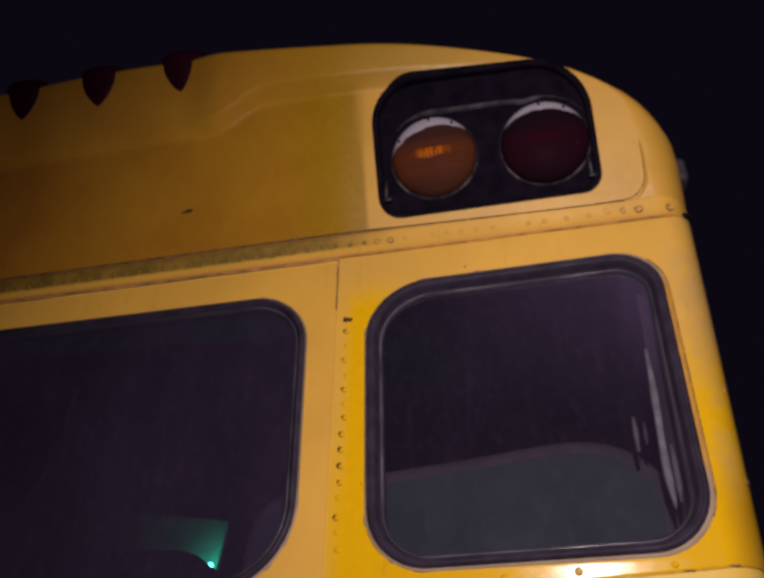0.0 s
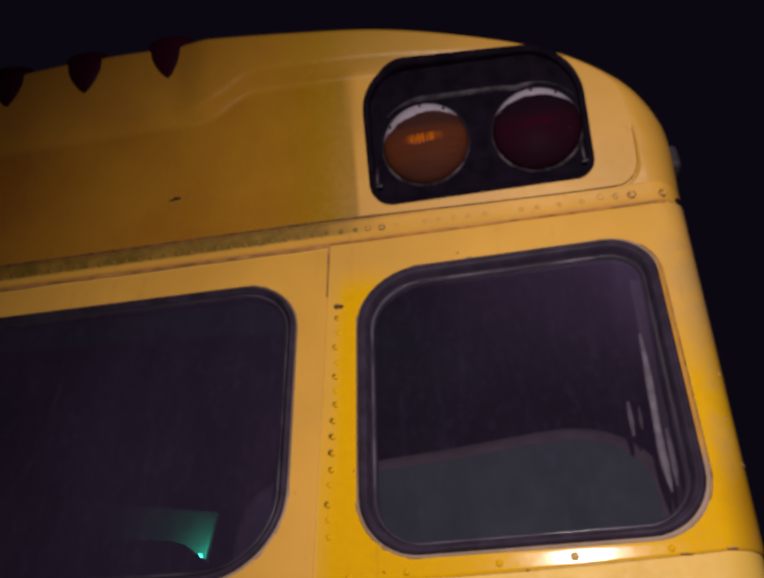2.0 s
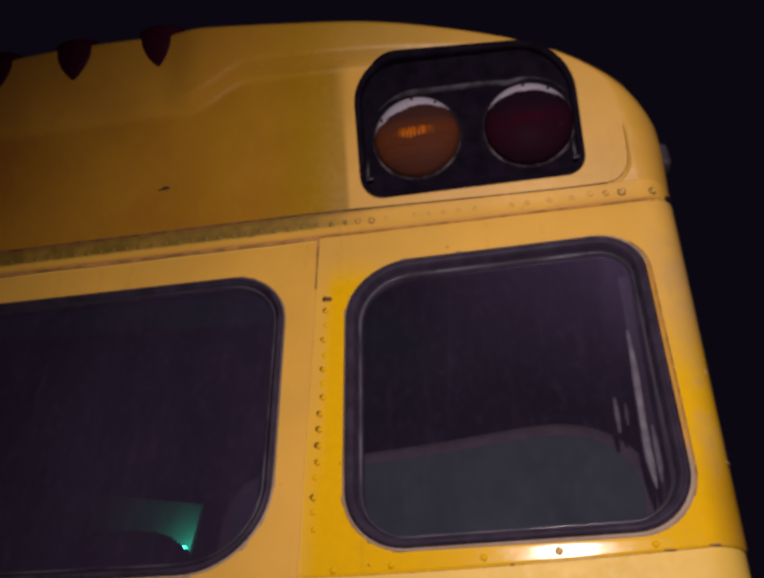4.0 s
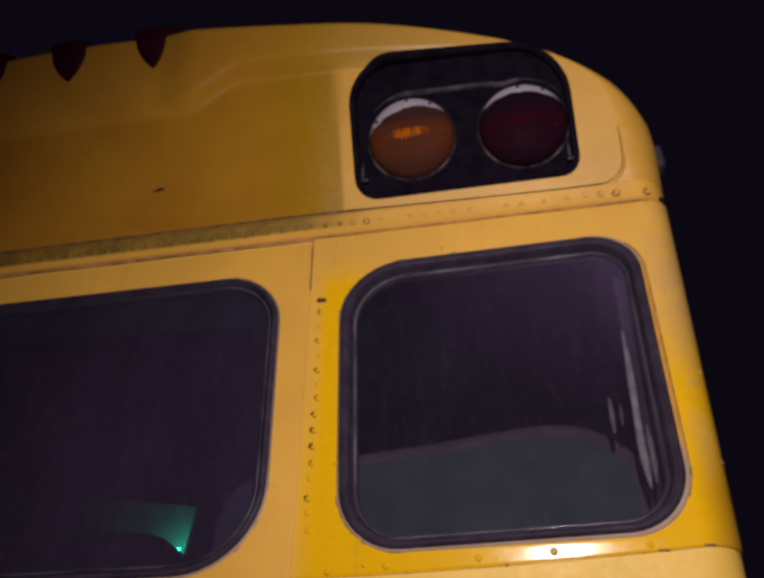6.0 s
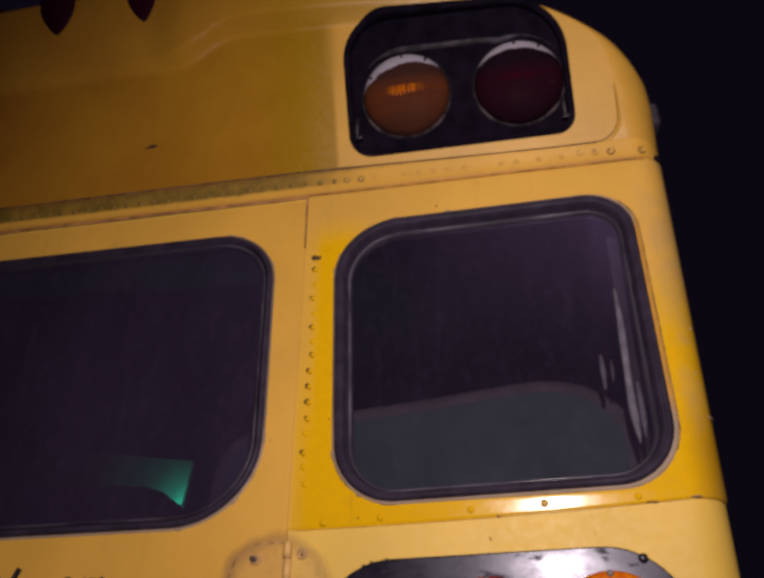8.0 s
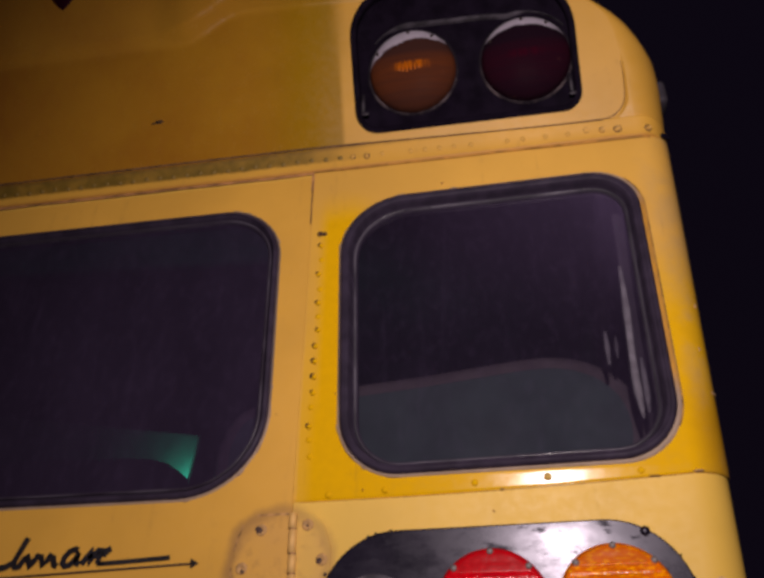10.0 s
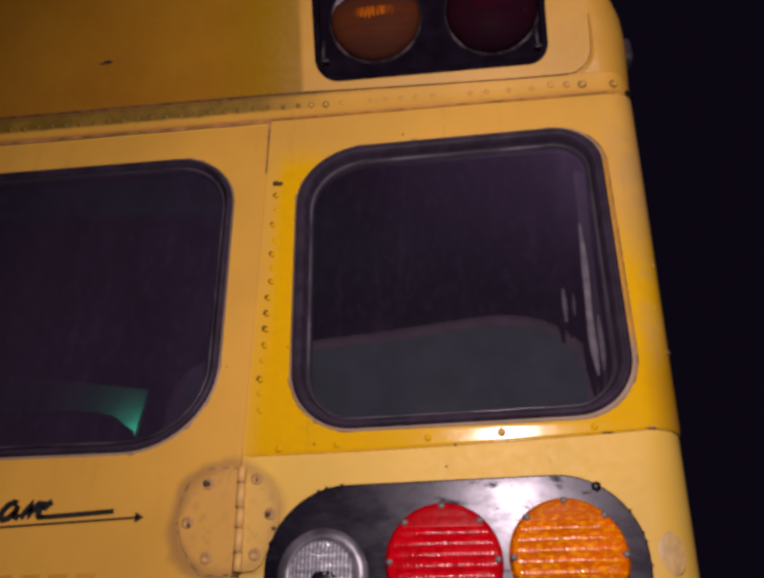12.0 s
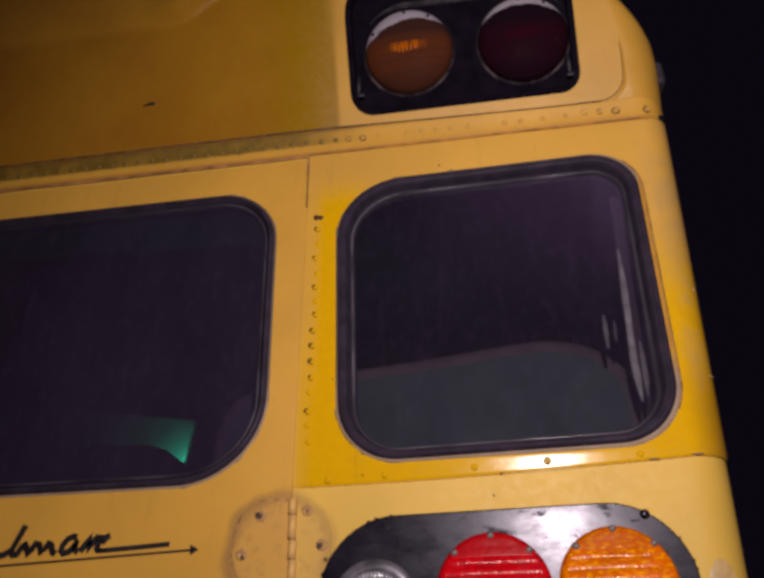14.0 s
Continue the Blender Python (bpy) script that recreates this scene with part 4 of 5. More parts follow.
def fluted_lens(radius, flutes):
    """A round lens with fine level flutes and a smooth rim band."""
    bm = bmesh.new()
    n, rings = 72, 34
    prev = None
    for i in range(rings + 1):
        q = 1 - i / rings
        r = radius * q
        loop = []
        for k in range(n):
            a = 2 * math.pi * k / n
            px, pz = r * math.cos(a), r * math.sin(a)
            edge = smooth(1.0, 0.93, q)
            rise = 0.014 * edge + 0.006 * (1 - q * q)
            if q < 0.9:
                rise += 0.0006 * abs(math.sin(math.pi * flutes * pz / (2 * radius)))
            loop.append(bm.verts.new((px, -rise, pz)) if r > 1e-6 else None)
        if r <= 1e-6:
            c = bm.verts.new((0, -0.020, 0))
            for k in range(n):
                bm.faces.new((prev[k], prev[(k + 1) % n], c))
        elif prev:
            for k in range(n):
                bm.faces.new((prev[k], prev[(k + 1) % n], loop[(k + 1) % n], loop[k]))
        prev = loop
    bmesh.ops.recalc_face_normals(bm, faces=bm.faces)
    return bm


dark_screw = link_mesh("screw", turned([(0.0055, 0.0), (0.005, 0.003), (0.002, 0.0042), (0, 0.0042)], 10), HOLE)
screw = link_mesh("screw", turned([(0.0055, 0.0), (0.005, 0.003), (0.002, 0.0042), (0, 0.0042)], 10), STEEL)
for px, pz, rad, mat, label, nf in ((0.773, 1.523, 0.0915, RED_LENS, "bright red fluted tail lens", 11), (0.963, 1.5255, 0.0905, AMBER_LENS, "orange fluted turn lens", 11)):
    part("lens", fluted_lens(rad, nf), mat, plate, label, at=pose(px, -0.008, pz))
    for k in range(8):
        a = radians(90 + 45 * k)
        if k in (4,):
            continue
        part("screw", screw, None, plate, at=pose(px + 0.083 * math.cos(a), -0.021, pz + 0.083 * math.sin(a)) @ Matrix.Diagonal((1.1, 1, 1.1, 1)))
part("lens", fluted_lens(0.052, 2), CLEAR_LENS, plate, "clear fluted reversing lens", at=pose(0.584, -0.013, 1.508))
part("lens_rim", turned([(0.0715, 0.0), (0.0715, 0.005), (0.069, 0.008), (0.060, 0.0095), (0.051, 0.0100), (0.048, 0.006)], 48), CHROME, plate, "grey metal lens ring", at=pose(0.584, -0.008, 1.508))
# bulb shape set on the lens face so that the camera sees it
part("bulb", turned([(0.020, 0.0), (0.019, 0.006), (0.012, 0.010), (0, 0.011)], 20), SATIN, plate, "dark bulb shape laid on the lens", at=pose(0.589, -0.0305, 1.500) @ Matrix.Diagonal((1.0, 0.4, 0.62, 1)))
# small metal balls added in place of the glints round the bulb
glint = bmesh.new()
bmesh.ops.create_uvsphere(glint, u_segments=10, v_segments=6, radius=0.0036)
glint = link_mesh("bulb_glint", glint, plain("bright_glint_metal", (0.75, 0.75, 0.80), 0.18, metal=0.9, vary=0.1, scale=60))
for gx, gz, r in ((0.592, 1.507, 1.0), (0.600, 1.505, 0.8), (0.596, 1.496, 1.1), (0.606, 1.498, 0.7)):
    part("bulb_glint", glint, None, plate, at=pose(gx, -0.0345, gz) @ Matrix.Scale(r, 4))
part("plate_bolt", turned([(0.008, 0.0), (0.0075, 0.003), (0.004, 0.005), (0, 0.005)], 12), SATIN, plate, at=pose(1.018, -0.008, 1.632))

# ---- warning lights in the cap ----
housing_prof = [(-0.0040, -0.001), (-0.0030, 0.0022), (0.003, 0.0028), (0.010, 0.0016), (0.0105, -0.006), (0.011, -0.014)]


def housing_lift(x, z, f):
    return cap_place(x, z, f)


housing = part("warning_light_housing", ring_mesh(RECESS, housing_prof, housing_lift), BLACK, bus, "black recessed housing round two warning lights")
bm = bmesh.new()
inner = inset(RECESS, 0.011)
front = [bm.verts.new(housing_lift(px, pz, -0.014)) for px, pz in inner]
back = [bm.verts.new(cap_lift(px, pz, -0.017)) for px, pz in inner]
for i in range(len(inner)):
    j = (i + 1) % len(inner)
    bm.faces.new((front[i], front[j], back[j], back[i]))
bm.faces.new(back)
bmesh.ops.recalc_face_normals(bm, faces=bm.faces)
part("back_plate", bm, BLACK, housing, smooth=False)
tilt = math.degrees(math.atan(LEAN))
dome_prof = [(0.0995, 0.0), (0.098, 0.010), (0.091, 0.020), (0.073, 0.029), (0.05, 0.036), (0.025, 0.040), (0, 0.0415)]
rim_prof = [(0.109, -0.034), (0.1065, -0.012), (0.1055, 0.001), (0.1035, 0.004), (0.101, 0.004), (0.098, 0.001)]
for px, mat, label, pz in ((0.674, AMBER_DOME, "amber warning light with a sky reflection painted along its upper edge", 2.666), (0.930, RED_DOME, "dark red warning light with a sky reflection painted along its upper edge", 2.6615)):
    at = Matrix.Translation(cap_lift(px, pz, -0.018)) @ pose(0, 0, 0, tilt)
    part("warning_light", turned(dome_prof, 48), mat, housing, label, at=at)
    part("light_rim", turned(rim_prof, 48), DUSTY, housing, at=at)
    for a in (92, 55, 150):
        part("screw", dark_screw, None, housing, at=at @ pose(0.088 * math.cos(radians(a)), -0.0215, 0.088 * math.sin(radians(a))) @ Matrix.Diagonal((0.7, 1, 0.7, 1)))
# dusty moulded edge that runs up round the amber light, across, and over the red one
EDGE_DUST = plain("dusty_grey_edge", (0.040, 0.034, 0.044), 0.7, vary=0.8, scale=22, Specular_IOR_Level=0.1)
track = [(0.674 + 0.119 * math.cos(radians(a)), 2.664 + 0.119 * math.sin(radians(a))) for a in range(134, 84, -5)] + [(0.74, 2.7805), (0.80, 2.7795), (0.85, 2.7785)] + [(0.930 + 0.118 * math.cos(radians(a)), 2.659 + 0.118 * math.sin(radians(a))) for a in range(106, 34, -6)]
bm = bmesh.new()
rows = []
for i, (px, pz) in enumerate(track):
    t = (Vector(track[min(i + 1, len(track) - 1)]) - Vector(track[max(i - 1, 0)])).normalized()
    w = 0.0010 + 0.0036 * smooth(0.05, 0.35, i / len(track)) * (1 - smooth(0.50, 0.72, i / len(track)))
    rows.append([bm.verts.new(cap_lift(px - t.y * w * h, pz - 0.010 + t.x * w * h, -0.012 + f)) for h, f in ((-1.6, -0.012), (-1.0, 0.0), (0.0, 0.003), (1.0, 0.001), (1.6, -0.012))])
for a, b in zip(rows, rows[1:]):
    for k in range(4):
        bm.faces.new((a[k], b[k], b[k + 1], a[k + 1]))
bmesh.ops.recalc_face_normals(bm, faces=bm.faces)
part("ledge", bm, EDGE_DUST, housing, "dusty moulded edge over the lights")
CLIP = plain("scuffed_black_clip", (0.018, 0.014, 0.020), 0.4, vary=0.8, scale=40, Specular_IOR_Level=0.2)
for px, pz, lean in ((0.5560, 2.603, 4), (1.0215, 2.594, -4)):
    part("clip", box_mesh(-0.0045, 0.0045, -0.004, 0.004, -0.022, 0.022, 0.003), CLIP, housing, "scuffed black plastic clip", at=Matrix.Translation(cap_lift(px, pz, -0.004)) @ pose(0, 0, 0, tilt, lean))
    part("clip_foot", box_mesh(-0.009, 0.009, -0.005, 0.005, -0.004, 0.004, 0.002), CLIP, housing, at=Matrix.Translation(cap_lift(px + 0.003, pz - 0.024, -0.003)) @ pose(0, 0, 0, tilt, lean))
# moulded optics of the amber light, their glints put in as bright bars
bar = link_mesh("optic_bar", box_mesh(-0.0017, 0.0017, -0.002, 0.002, -0.008, 0.008, 0.0008), lens_material("bright_amber_glints", (0.42, 0.10, 0.004), 0.3, Specular_IOR_Level=0.2))
at = Matrix.Translation(cap_lift(0.674, 2.664, -0.018)) @ pose(0, 0, 0, tilt)
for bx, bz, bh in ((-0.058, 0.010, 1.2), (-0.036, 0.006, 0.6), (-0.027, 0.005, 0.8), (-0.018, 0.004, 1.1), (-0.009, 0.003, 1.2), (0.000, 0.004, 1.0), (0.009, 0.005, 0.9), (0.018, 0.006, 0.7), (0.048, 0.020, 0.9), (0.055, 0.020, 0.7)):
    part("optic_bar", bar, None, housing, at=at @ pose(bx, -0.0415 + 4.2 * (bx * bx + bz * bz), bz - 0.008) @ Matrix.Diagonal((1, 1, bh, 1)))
# the left pair's opening is closed by the same black housing
LEFT = [(2 * MID - x, z) for x, z in RECESS][::-1]
part("warning_light_housing", plate_mesh(LEFT, housing_lift, 0.004, -0.02, 0.003), BLACK, bus, smooth=False)

# ---- roof marker lights ----
for px in (0.046, -0.187, -0.410):
    bm = bmesh.new()
    n = 20
    loops = []
    for i in range(15):
        q = i / 14
        w = 0.004 + 0.057 * math.sin(math.pi / 2 * min(1.0, 0.04 + 1.12 * q)) ** 0.85
        h = 0.004 + 0.026 * math.sin(math.pi * 0.5 * q)
        loops.append([bm.verts.new((w * math.cos(math.pi * k / n), -h * math.sin(math.pi * k / n), q * 0.108)) for k in range(n + 1)])
    for a, b in zip(loops, loops[1:]):
        for k in range(n):
            bm.faces.new((a[k], a[k + 1], b[k + 1], b[k]))
    bm.faces.new(loops[-1])
    bm.faces.new(loops[0][::-1])
    bmesh.ops.recalc_face_normals(bm, faces=bm.faces)
    part("marker_light", bm, MARKER_RED, bus, "dark red teardrop roof marker light", at=Matrix.Translation(cap_place(px, 2.917, -0.004)) @ pose(0, 0, 0, tilt - 9))

# side clearance lamp
lamp = part("side_lamp", box_mesh(-0.03, 0.03, -0.03, 0.03, -0.034, 0.034, 0.011), plain("dusty_clear_plastic", (0.036, 0.029, 0.040), 0.6), bus, "small dusty side lamp", at=pose(1.224, 0.10, 2.664))
# scrape on the cap
part("scrape", turned([(0.011, 0.0), (0.010, 0.001), (0, 0.0012)], 9), HOLE, roof_cap, "dark chipped scrape", at=Matrix.Translation(cap_place(0.061, 2.619, 0.0)) @ pose(0, 0, 0, tilt) @ Matrix.Diagonal((1, 1, 0.4, 1)))

part("scrape", turned([(0.011, 0.0), (0.010, 0.001), (0, 0.0012)], 9), HOLE, roof_cap, at=Matrix.Translation(cap_place(0.050, 2.617, 0.0)) @ pose(0, 0, 0, tilt, -8) @ Matrix.Diagonal((0.9, 1, 0.22, 1)))

# ---- lettering on the door, as plain strokes ----
for pts in (((-0.130, 1.6085), (-0.105, 1.6095), (-0.084, 1.6130), (-0.0697, 1.6215), (-0.0635, 1.6380), (-0.0575, 1.6530), (-0.0530, 1.6630)),
            ((-0.0700, 1.6180), (-0.0660, 1.6115), (-0.0590, 1.6120), (-0.0510, 1.6270), (-0.0470, 1.6310), (-0.0420, 1.6220), (-0.0380, 1.6120), (-0.0320, 1.6200), (-0.0260, 1.6310), (-0.0190, 1.6290), (-0.0130, 1.6130), (-0.0060, 1.6220), (-0.0010, 1.6310), (0.0040, 1.6270), (0.0085, 1.6145), (0.0160, 1.6110)),
            ((0.0505, 1.6370), (0.0440, 1.6395), (0.0340, 1.6355), (0.0265, 1.6260), (0.0245, 1.6160), (0.0300, 1.6110), (0.0390, 1.6130), (0.0480, 1.6220), (0.0530, 1.6345), (0.0500, 1.6240), (0.0510, 1.6160), (0.0580, 1.6130)),
            ((0.0610, 1.6130), (0.0690, 1.6250), (0.0780, 1.6385), (0.0760, 1.6250), (0.0730, 1.6145), (0.0810, 1.6260), (0.0900, 1.6370), (0.0960, 1.6380), (0.0930, 1.6260), (0.0915, 1.6170), (0.0970, 1.6125)),
            ((0.0990, 1.6260), (0.1060, 1.6350), (0.1130, 1.6385)),
            ):
    part("lettering", stroke(list(pts), 0.0112), INK, door, "black brush-like strokes", smooth=False)
part("lettering", stroke([(0.094, 1.6130), (0.120, 1.6138), (0.165, 1.6160), (0.2250, 1.6192)], 0.0078), INK, door, smooth=False)
part("lettering", stroke([(-0.30, 1.5865), (-0.0854, 1.5943), (0.0752, 1.6003), (0.268, 1.6076)], 0.0034), plain("worn_brown_line", (0.035, 0.016, 0.012), 0.6, vary=0.4, scale=60), door, smooth=False)
bm = bmesh.new()
tip = [bm.verts.new((px, -0.0068, pz)) for px, pz in ((0.264, 1.5990), (0.2785, 1.6080), (0.263, 1.6165))]
bm.faces.new(tip)
part("lettering", bm, INK, door, smooth=False)
for px in (0.055, 0.102, 0.149, 0.196):
    part("lettering", stroke([(px - 0.016, 1.503), (px, 1.5035), (px + 0.016, 1.504)], 0.034), GHOST, door, "faint ghost of removed lettering", smooth=False)

# ---- inside the bus ----
part("floor", box_mesh(-1.50, 1.12, 0.06, 9.8, 0.86, 0.90), LINER, bus, smooth=False)
part("front_wall", box_mesh(-1.53, 1.15, 9.8, 9.9, 0.05, 2.85), PAINT, bus, smooth=False)
part("ceiling", box_mesh(-1.49, 1.11, 0.05, 9.8, 2.66, 2.68), LINER, bus, smooth=False)
part("inner_wall", box_mesh(1.11, 1.125, 0.10, 9.8, 0.9, 2.66), LINER, bus, smooth=False)
part("inner_wall", box_mesh(-1.505, -1.49, 0.10, 9.8, 0.9, 2.66), LINER, bus, smooth=False)


def slab(pts, y0, y1, soft):
    """An upholstered slab between y0 and y1 with rounded edges."""
    bm = bmesh.new()
    loops = []
    for d, q in ((soft, 1.0), (soft * 0.55, 0.97), (soft * 0.2, 0.86), (0.0, 0.65), (0.0, 0.38), (soft * 0.2, 0.17), (soft * 0.55, 0.05), (soft, 0.0)):
        loops.append([bm.verts.new((px, y0 + (y1 - y0) * q, pz)) for px, pz in inset(pts, d)])
    n = len(pts)
    for a, b in zip(loops, loops[1:]):
        for i in range(n):
            j = (i + 1) % n
            bm.faces.new((a[i], a[j], b[j], b[i]))
    bm.faces.new(loops[-1])
    bm.faces.new(loops[0][::-1])
    bmesh.ops.recalc_face_normals(bm, faces=bm.faces)
    return bm


BACK = [(-0.415, 0.30), (0.44, 0.30), (0.4425, 0.55), (0.443, 0.75), (0.443, 0.90), (0.447, 0.945), (0.445, 0.990), (0.427, 1.0400), (0.390, 1.0835), (0.341, 1.1120), (0.286, 1.1255), (0.230, 1.1265), (0.146, 1.1185),
        (0.0146, 1.1045), (-0.115, 1.0940), (-0.22, 1.083), (-0.327, 1.066), (-0.372, 1.047), (-0.397, 1.018), (-0.411, 0.984), (-0.417, 0.955), (-0.418, 0.90), (-0.418, 0.75), (-0.4175, 0.55)]


def rounded(pts, n=4):
    """The closed outline with its corners eased by a curve through all its points."""
    out = []
    for i in range(len(pts)):
        p0, p1, p2, p3 = (Vector(pts[(i + k) % len(pts)]) for k in (-1, 0, 1, 2))
        if (p2 - p1).length > 0.3:
            out.append(tuple(p1))
            continue
        for k in range(n):
            f = k / n
            out.append(tuple(0.5 * (2 * p1 + (p2 - p0) * f + (2 * p0 - 5 * p1 + 4 * p2 - p3) * f * f + (3 * p1 - p0 - 3 * p2 + p3) * f ** 3)))
    return out


BACK_EDGE = rounded(BACK)


def seat(cx, cy, label):
    s = tagged(new("bus_seat"), label, "seat", "bus seats")
    s.matrix_basis = PLAN @ pose(cx, cy, 0.90)
    part("backrest", slab(BACK_EDGE, 0.0, 0.11, 0.044), VINYL, s)
    # tone the rolled edge takes from its facing, put into a coloured band
    part("edge_band", ring_mesh(BACK_EDGE, [(0.040, -0.0004), (0.0236, -0.0045), (0.0080, -0.0178), (-0.0010, -0.0418), (-0.0010, -0.062), (0.004, -0.064)], flat_lift), EDGE_VINYL, s, "dull purple-grey rolled edge")
    part("cushion", box_mesh(-0.44, 0.44, 0.11, 0.52, 0.30, 0.42, 0.03), VINYL, s)
    for lx in (-0.36, 0.36):
        for ly in (0.14, 0.47):
            part("leg", box_mesh(lx - 0.015, lx + 0.015, ly - 0.015, ly + 0.015, 0, 0.31), STEEL, s, smooth=False)
    return s


seat(0.64, 0.115, "grey-green vinyl bench seat with a rounded back, behind the rear window")

# pale strips in place of glints inside the corner, and the corner liner behind them
def fold(spine, lip):
    """A strip for a glint along (x, z, width) points, creased lengthwise, its edge lip turned back."""
    bm = bmesh.new()
    loops = [[bm.verts.new((px + w * h, 0.030 + d, pz + 0.004)) for h, d in ((-0.65, lip), (-0.3, 0.0), (0.25, -0.0006), (0.65, lip * 0.6), (0.1, lip * 3.0))] for px, pz, w in spine]
    for p, q in zip(loops, loops[1:]):
        for k in range(5):
            bm.faces.new((p[k], p[(k + 1) % 5], q[(k + 1) % 5], q[k]))
    bm.faces.new(loops[0])
    bm.faces.new(loops[-1][::-1])
    bmesh.ops.recalc_face_normals(bm, faces=bm.faces)
    return bm


for spine, material in ((((1.0640, 2.1535, 0.006), (1.0635, 2.10, 0.009), (1.0612, 2.050, 0.0125), (1.0590, 2.000, 0.0115), (1.0560, 1.950, 0.011), (1.0548, 1.915, 0.013), (1.0550, 1.880, 0.013), (1.0558, 1.850, 0.008), (1.0558, 1.832, 0.003)), PALE),
                        (((1.0705, 1.950, 0.004), (1.0700, 1.915, 0.009), (1.0690, 1.872, 0.010), (1.0668, 1.842, 0.004)), GREYED),
                        (((1.0148, 2.010, 0.0055), (1.0142, 1.975, 0.0085), (1.0132, 1.940, 0.0050)), GREYED),
                        (((1.0320, 1.998, 0.003), (1.0308, 1.974, 0.006), (1.0298, 1.952, 0.003)), DULLED)):
    part("corner_glint", fold(spine, 0.0012), material, bus, "pale strip that stands in for a glint inside the window")
liner = bmesh.new()
rows = [[liner.verts.new((px + 0.003 * math.sin(9 * z), py * (1 - 0.55 * smooth(2.0, 2.35, z)), z)) for px, py in ((1.110, 0.030), (1.100, 0.030), (1.097, 0.034), (1.088, 0.110), (1.079, 0.190), (1.076, 0.205), (1.080, 0.214), (1.110, 0.230))] for z in steps(0.95, 2.50, 12)]
for p, q in zip(rows, rows[1:]):
    for k in range(8):
        liner.faces.new((p[k], p[(k + 1) % 8], q[(k + 1) % 8], q[k]))
liner.faces.new(rows[0])
liner.faces.new(rows[-1][::-1])
bmesh.ops.recalc_face_normals(liner, faces=liner.faces)
part("corner_liner", liner, plain("grey_corner_liner", (0.19, 0.165, 0.205), 0.6, vary=0.35, scale=6), bus, "dull grey liner inside the corner")

# barrier board, dark bag and the green lamp seen through the door window
bm = box_mesh(-0.62, 0.106, 0.31, 0.33, 0.90, 1.985, 0.004)
for v in bm.verts:
    if v.co.z > 1.5:
        v.co.z -= 0.010 + (0.26 * (v.co.x - 0.106) if v.co.x > -0.3 else -0.11)
    elif v.co.x > 0:
        v.co.x -= 0.16
tagged(part("barrier_board", bm, BOARD, None, at=PLAN, smooth=False), "dark barrier board lit green by a small lamp", "board")
bag = bmesh.new()
bmesh.ops.create_icosphere(bag, subdivisions=4, radius=1)
for v in bag.verts:
    fat = (abs(v.co.x) ** 7 + abs(v.co.y) ** 3 + abs(v.co.z) ** 7) ** (1 / 7)
    crease = 1 + 0.018 * noise.noise(v.co * 3.1) + 0.010 * noise.noise(v.co * 8.0)
    v.co = Vector((v.co.x * 0.42, v.co.y * 0.042, v.co.z * 0.47)) / fat * crease
    v.co.z = max(v.co.z, -0.45)
tagged(part("cloth_bag", bag, plain("dark_cloth", (0.007, 0.006, 0.008), 0.9, vary=0.3, scale=30, Specular_IOR_Level=0.05), None, at=PLAN @ pose(-0.188, 0.070, 1.3635)), "dark slumped cloth bag on the bus floor", "bag")
green = tagged(new("indicator_lamp"), "small glowing green indicator lamp on a dark bracket", "lamp")
green.matrix_basis = PLAN @ pose(0.096, 0.268, 1.858)
led = bmesh.new()
bmesh.ops.create_uvsphere(led, u_segments=12, v_segments=8, radius=0.0048)
part("bulb", led, LED, green, "glowing green bulb")
part("bracket", box_mesh(-0.004, 0.004, 0.004, 0.042, -0.006, -0.003), BLACK, green, smooth=False)

# wheels
for wx in (MID - 1.15, MID + 1.15):
    for wy in (2.6, 8.0):
        bm = turned([(0.32, -0.13), (0.54, -0.13), (0.565, -0.09), (0.565, 0.09), (0.54, 0.13), (0.32, 0.13)], 40)
        part("wheel", bm, TYRE, bus, at=pose(wx, wy, 0.565 - 0.40 / 0.86, 0, 0, 90))
part("underside", box_mesh(-1.50, 1.12, 0.10, 9.8, 0.10, 0.14), LINER, bus, smooth=False)

# ---- chips and marks ----
chip = link_mesh("chip", turned([(0.010, 0.0), (0.009, 0.0008), (0, 0.001)], 7), plain("brown_chip", (0.38, 0.225, 0.125), 0.8, vary=0.5, scale=60))
for u, z, w, h, turn in ((1.119, 1.7265, 1.0, 0.17, 0), (1.185, 1.875, 0.8, 0.18, 25), (0.80, 1.7115, 0.35, 0.14, 0), (1.050, 1.7215, 1.1, 0.09, 3), (1.19, 2.05, 0.2, 0.5, 0), (1.172, 1.955, 0.22, 0.4, 0)):
    p = shell(u, z, 0.0045)
    part("chip", chip, None, rear_panel, at=pose(*p, 0, turn, 30 if u > 1.14 else 0) @ Matrix.Diagonal((w, 1, h, 1)))
part("notch", box_mesh(-0.013, 0.013, -0.004, 0.004, -0.0038, 0.0045, 0.002), SATIN, belt_strip, "dark open end of the joint strip", at=pose(1.2065, 0.014, 2.4655, 0, 0, 45))
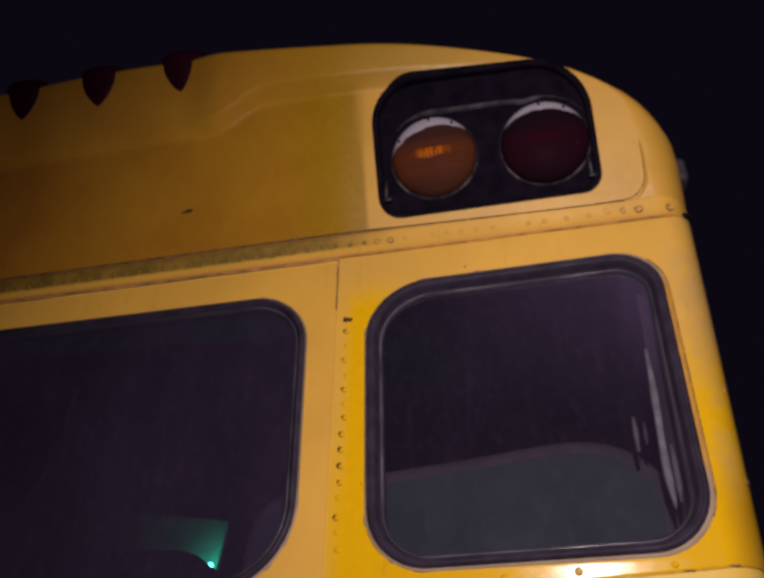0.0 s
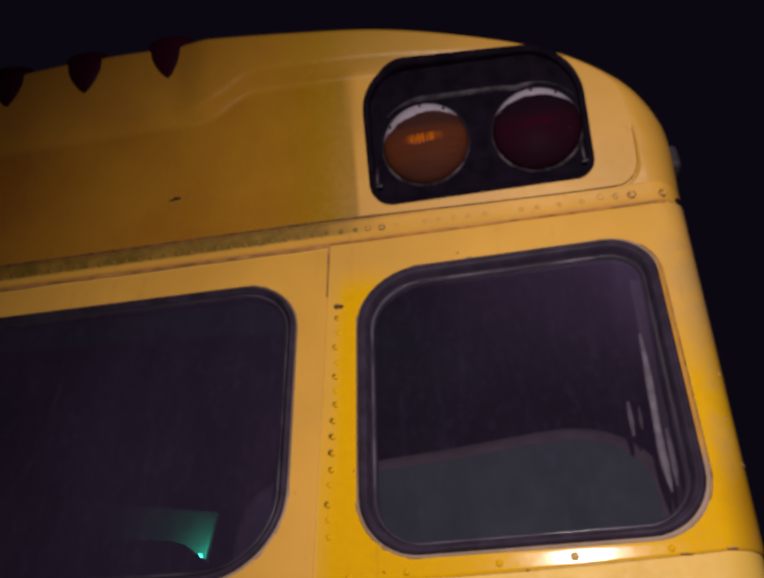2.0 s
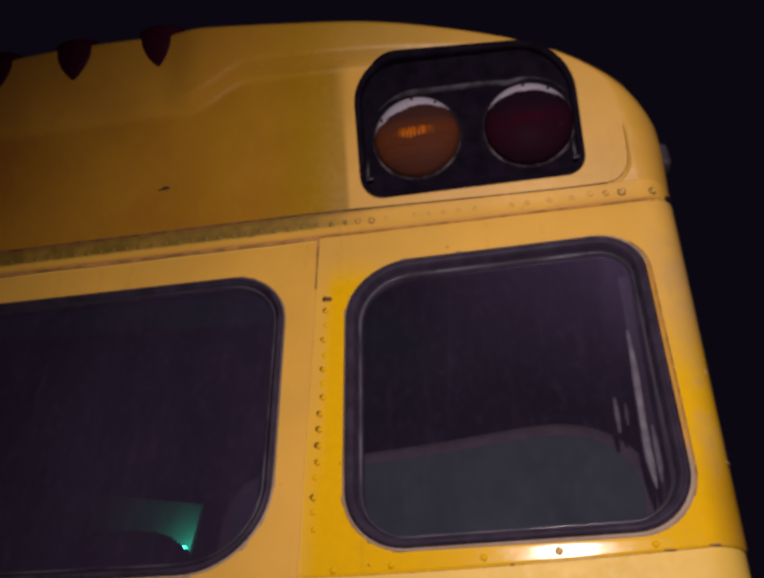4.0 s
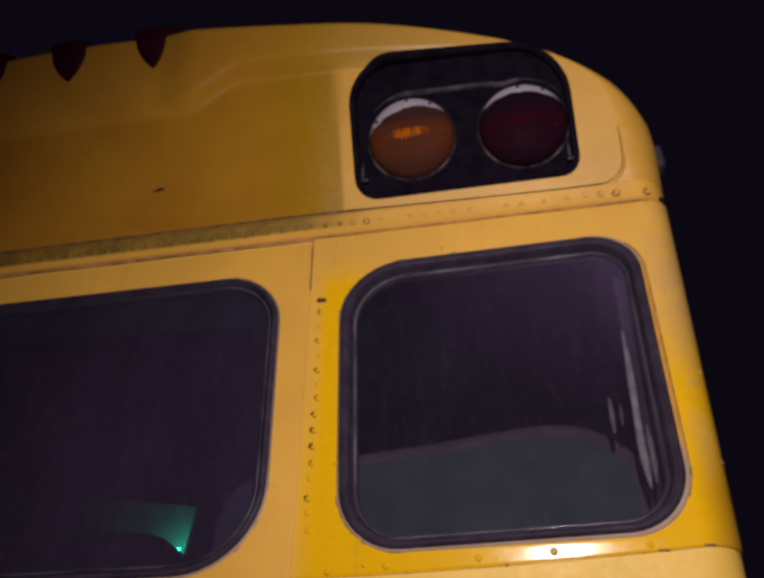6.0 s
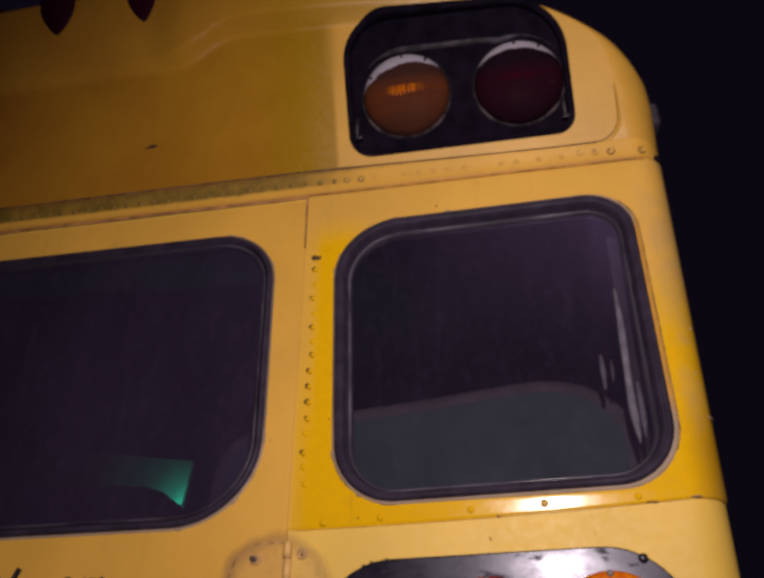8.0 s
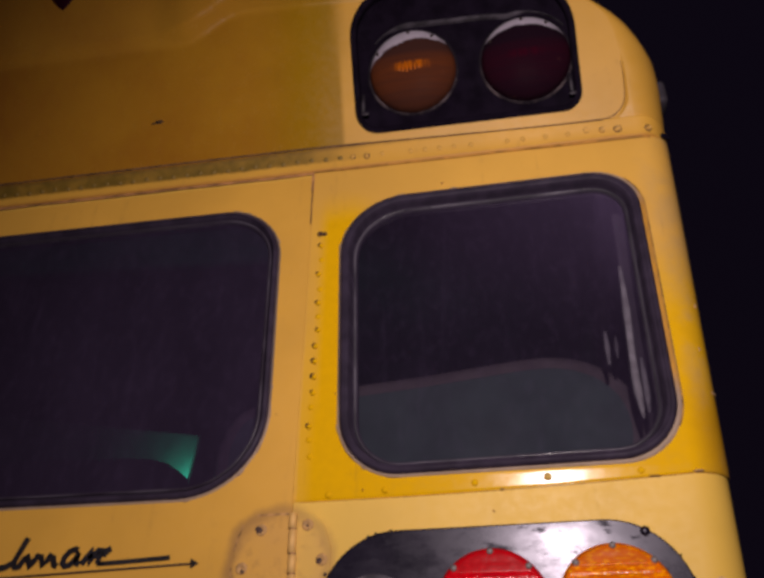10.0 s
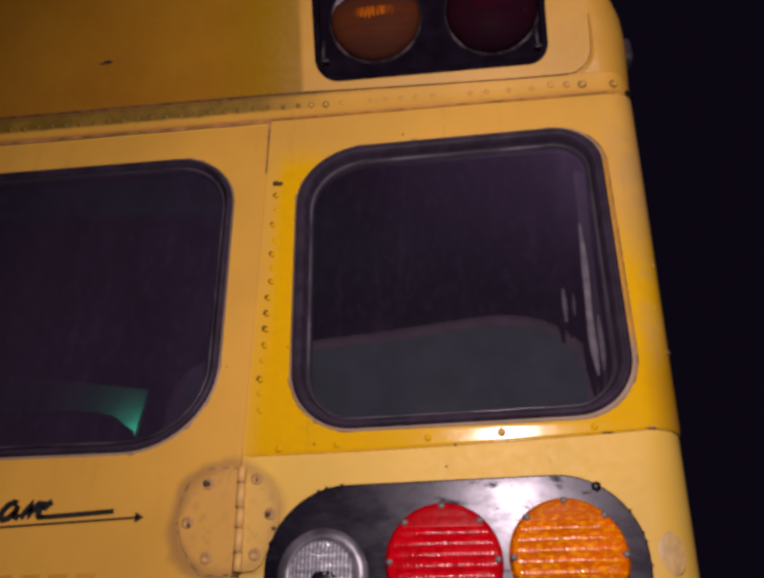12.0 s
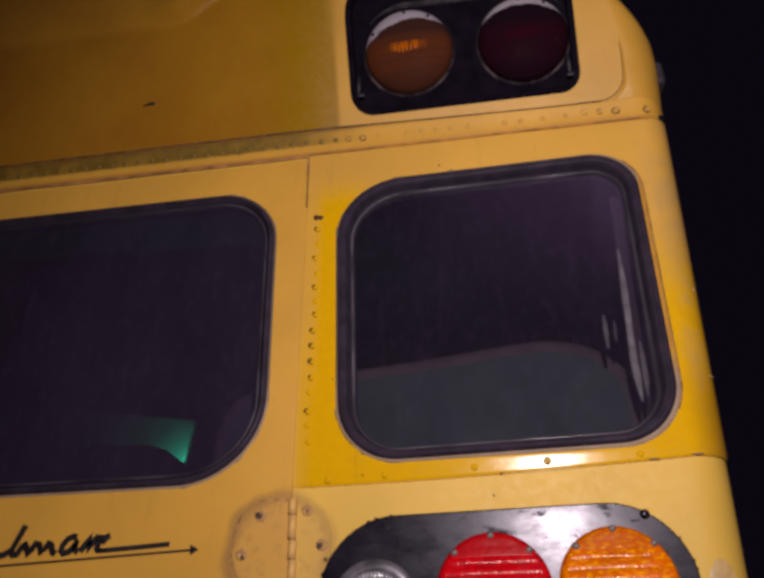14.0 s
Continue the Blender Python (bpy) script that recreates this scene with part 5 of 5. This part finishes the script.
# grey rub on the lower corner
part("rub", turned([(0.022, 0.0), (0.020, 0.0006), (0, 0.0007)], 20), plain("grey_rub", (0.47, 0.295, 0.11), 0.5, vary=0.2, scale=60), lower_panel, "pale grey rub mark", at=pose(*shell(1.118, 1.53, 0.0003), 0, 0, 6) @ Matrix.Diagonal((0.9, 1, 1.5, 1)))

# smudges of old sealant along the window rubbers, and nicks in the plate's edge
rng = random.Random(7)
smudge = link_mesh("smudge", turned([(0.010, -0.001), (0.009, 0.0009), (0, 0.0012)], 8), EDGE)
for outline, thing, count in ((inset(WINDOW, -0.006), rear_panel, 26), (inset(DOOR_WINDOW, -0.006), door, 14)):
    for k in range(count):
        px, pz = outline[rng.randrange(len(outline))]
        q = rng.random()
        qx, qz = outline[(outline.index((px, pz)) + 1) % len(outline)]
        px, pz = px + (qx - px) * q, pz + (qz - pz) * q
        turn = math.degrees(math.atan2(qz - pz, qx - px))
        part("smudge", smudge, None, thing, at=pose(px, -0.0046, pz, 0, -turn) @ Matrix.Diagonal((rng.uniform(0.5, 1.8), 1, rng.uniform(0.15, 0.4), 1)))
nick = link_mesh("nick", turned([(0.006, -0.001), (0.005, 0.0022), (0, 0.003)], 6), SATIN)
for k in range(20):
    i = rng.randrange(len(PLATE))
    (px, pz), (qx, qz) = PLATE[i], PLATE[(i + 1) % len(PLATE)]
    q = rng.random()
    part("nick", nick, None, plate, at=pose(px + (qx - px) * q, -0.004, pz + (qz - pz) * q, 0, rng.uniform(0, 180)) @ Matrix.Diagonal((rng.uniform(0.3, 0.8), 1, rng.uniform(0.2, 0.5), 1)))
speck = link_mesh("speck", turned([(0.003, -0.001), (0.0028, 0.0005), (0, 0.0006)], 6), RUST)
for k in range(20):
    px, pz = rng.uniform(0.38, 1.10), rng.uniform(1.42, 2.45)
    if inside(inset(WINDOW, -0.01), px, pz) or inside(inset(DOOR_WINDOW, -0.01), px, pz) or inside(inset(PLATE, -0.01), px, pz) or 1.49 < pz < 1.72 and px < 0.53:
        continue
    low = pz < SEAM
    part("speck", speck, None, lower_panel if low and px > 0.44 else rear_panel if px > 0.44 else door, at=pose(px, -0.0002 if low and px > 0.44 else -0.0046, pz, 0, rng.uniform(0, 180)) @ Matrix.Diagonal((rng.uniform(0.3, 1.3), 1, rng.uniform(0.3, 0.7), 1)))
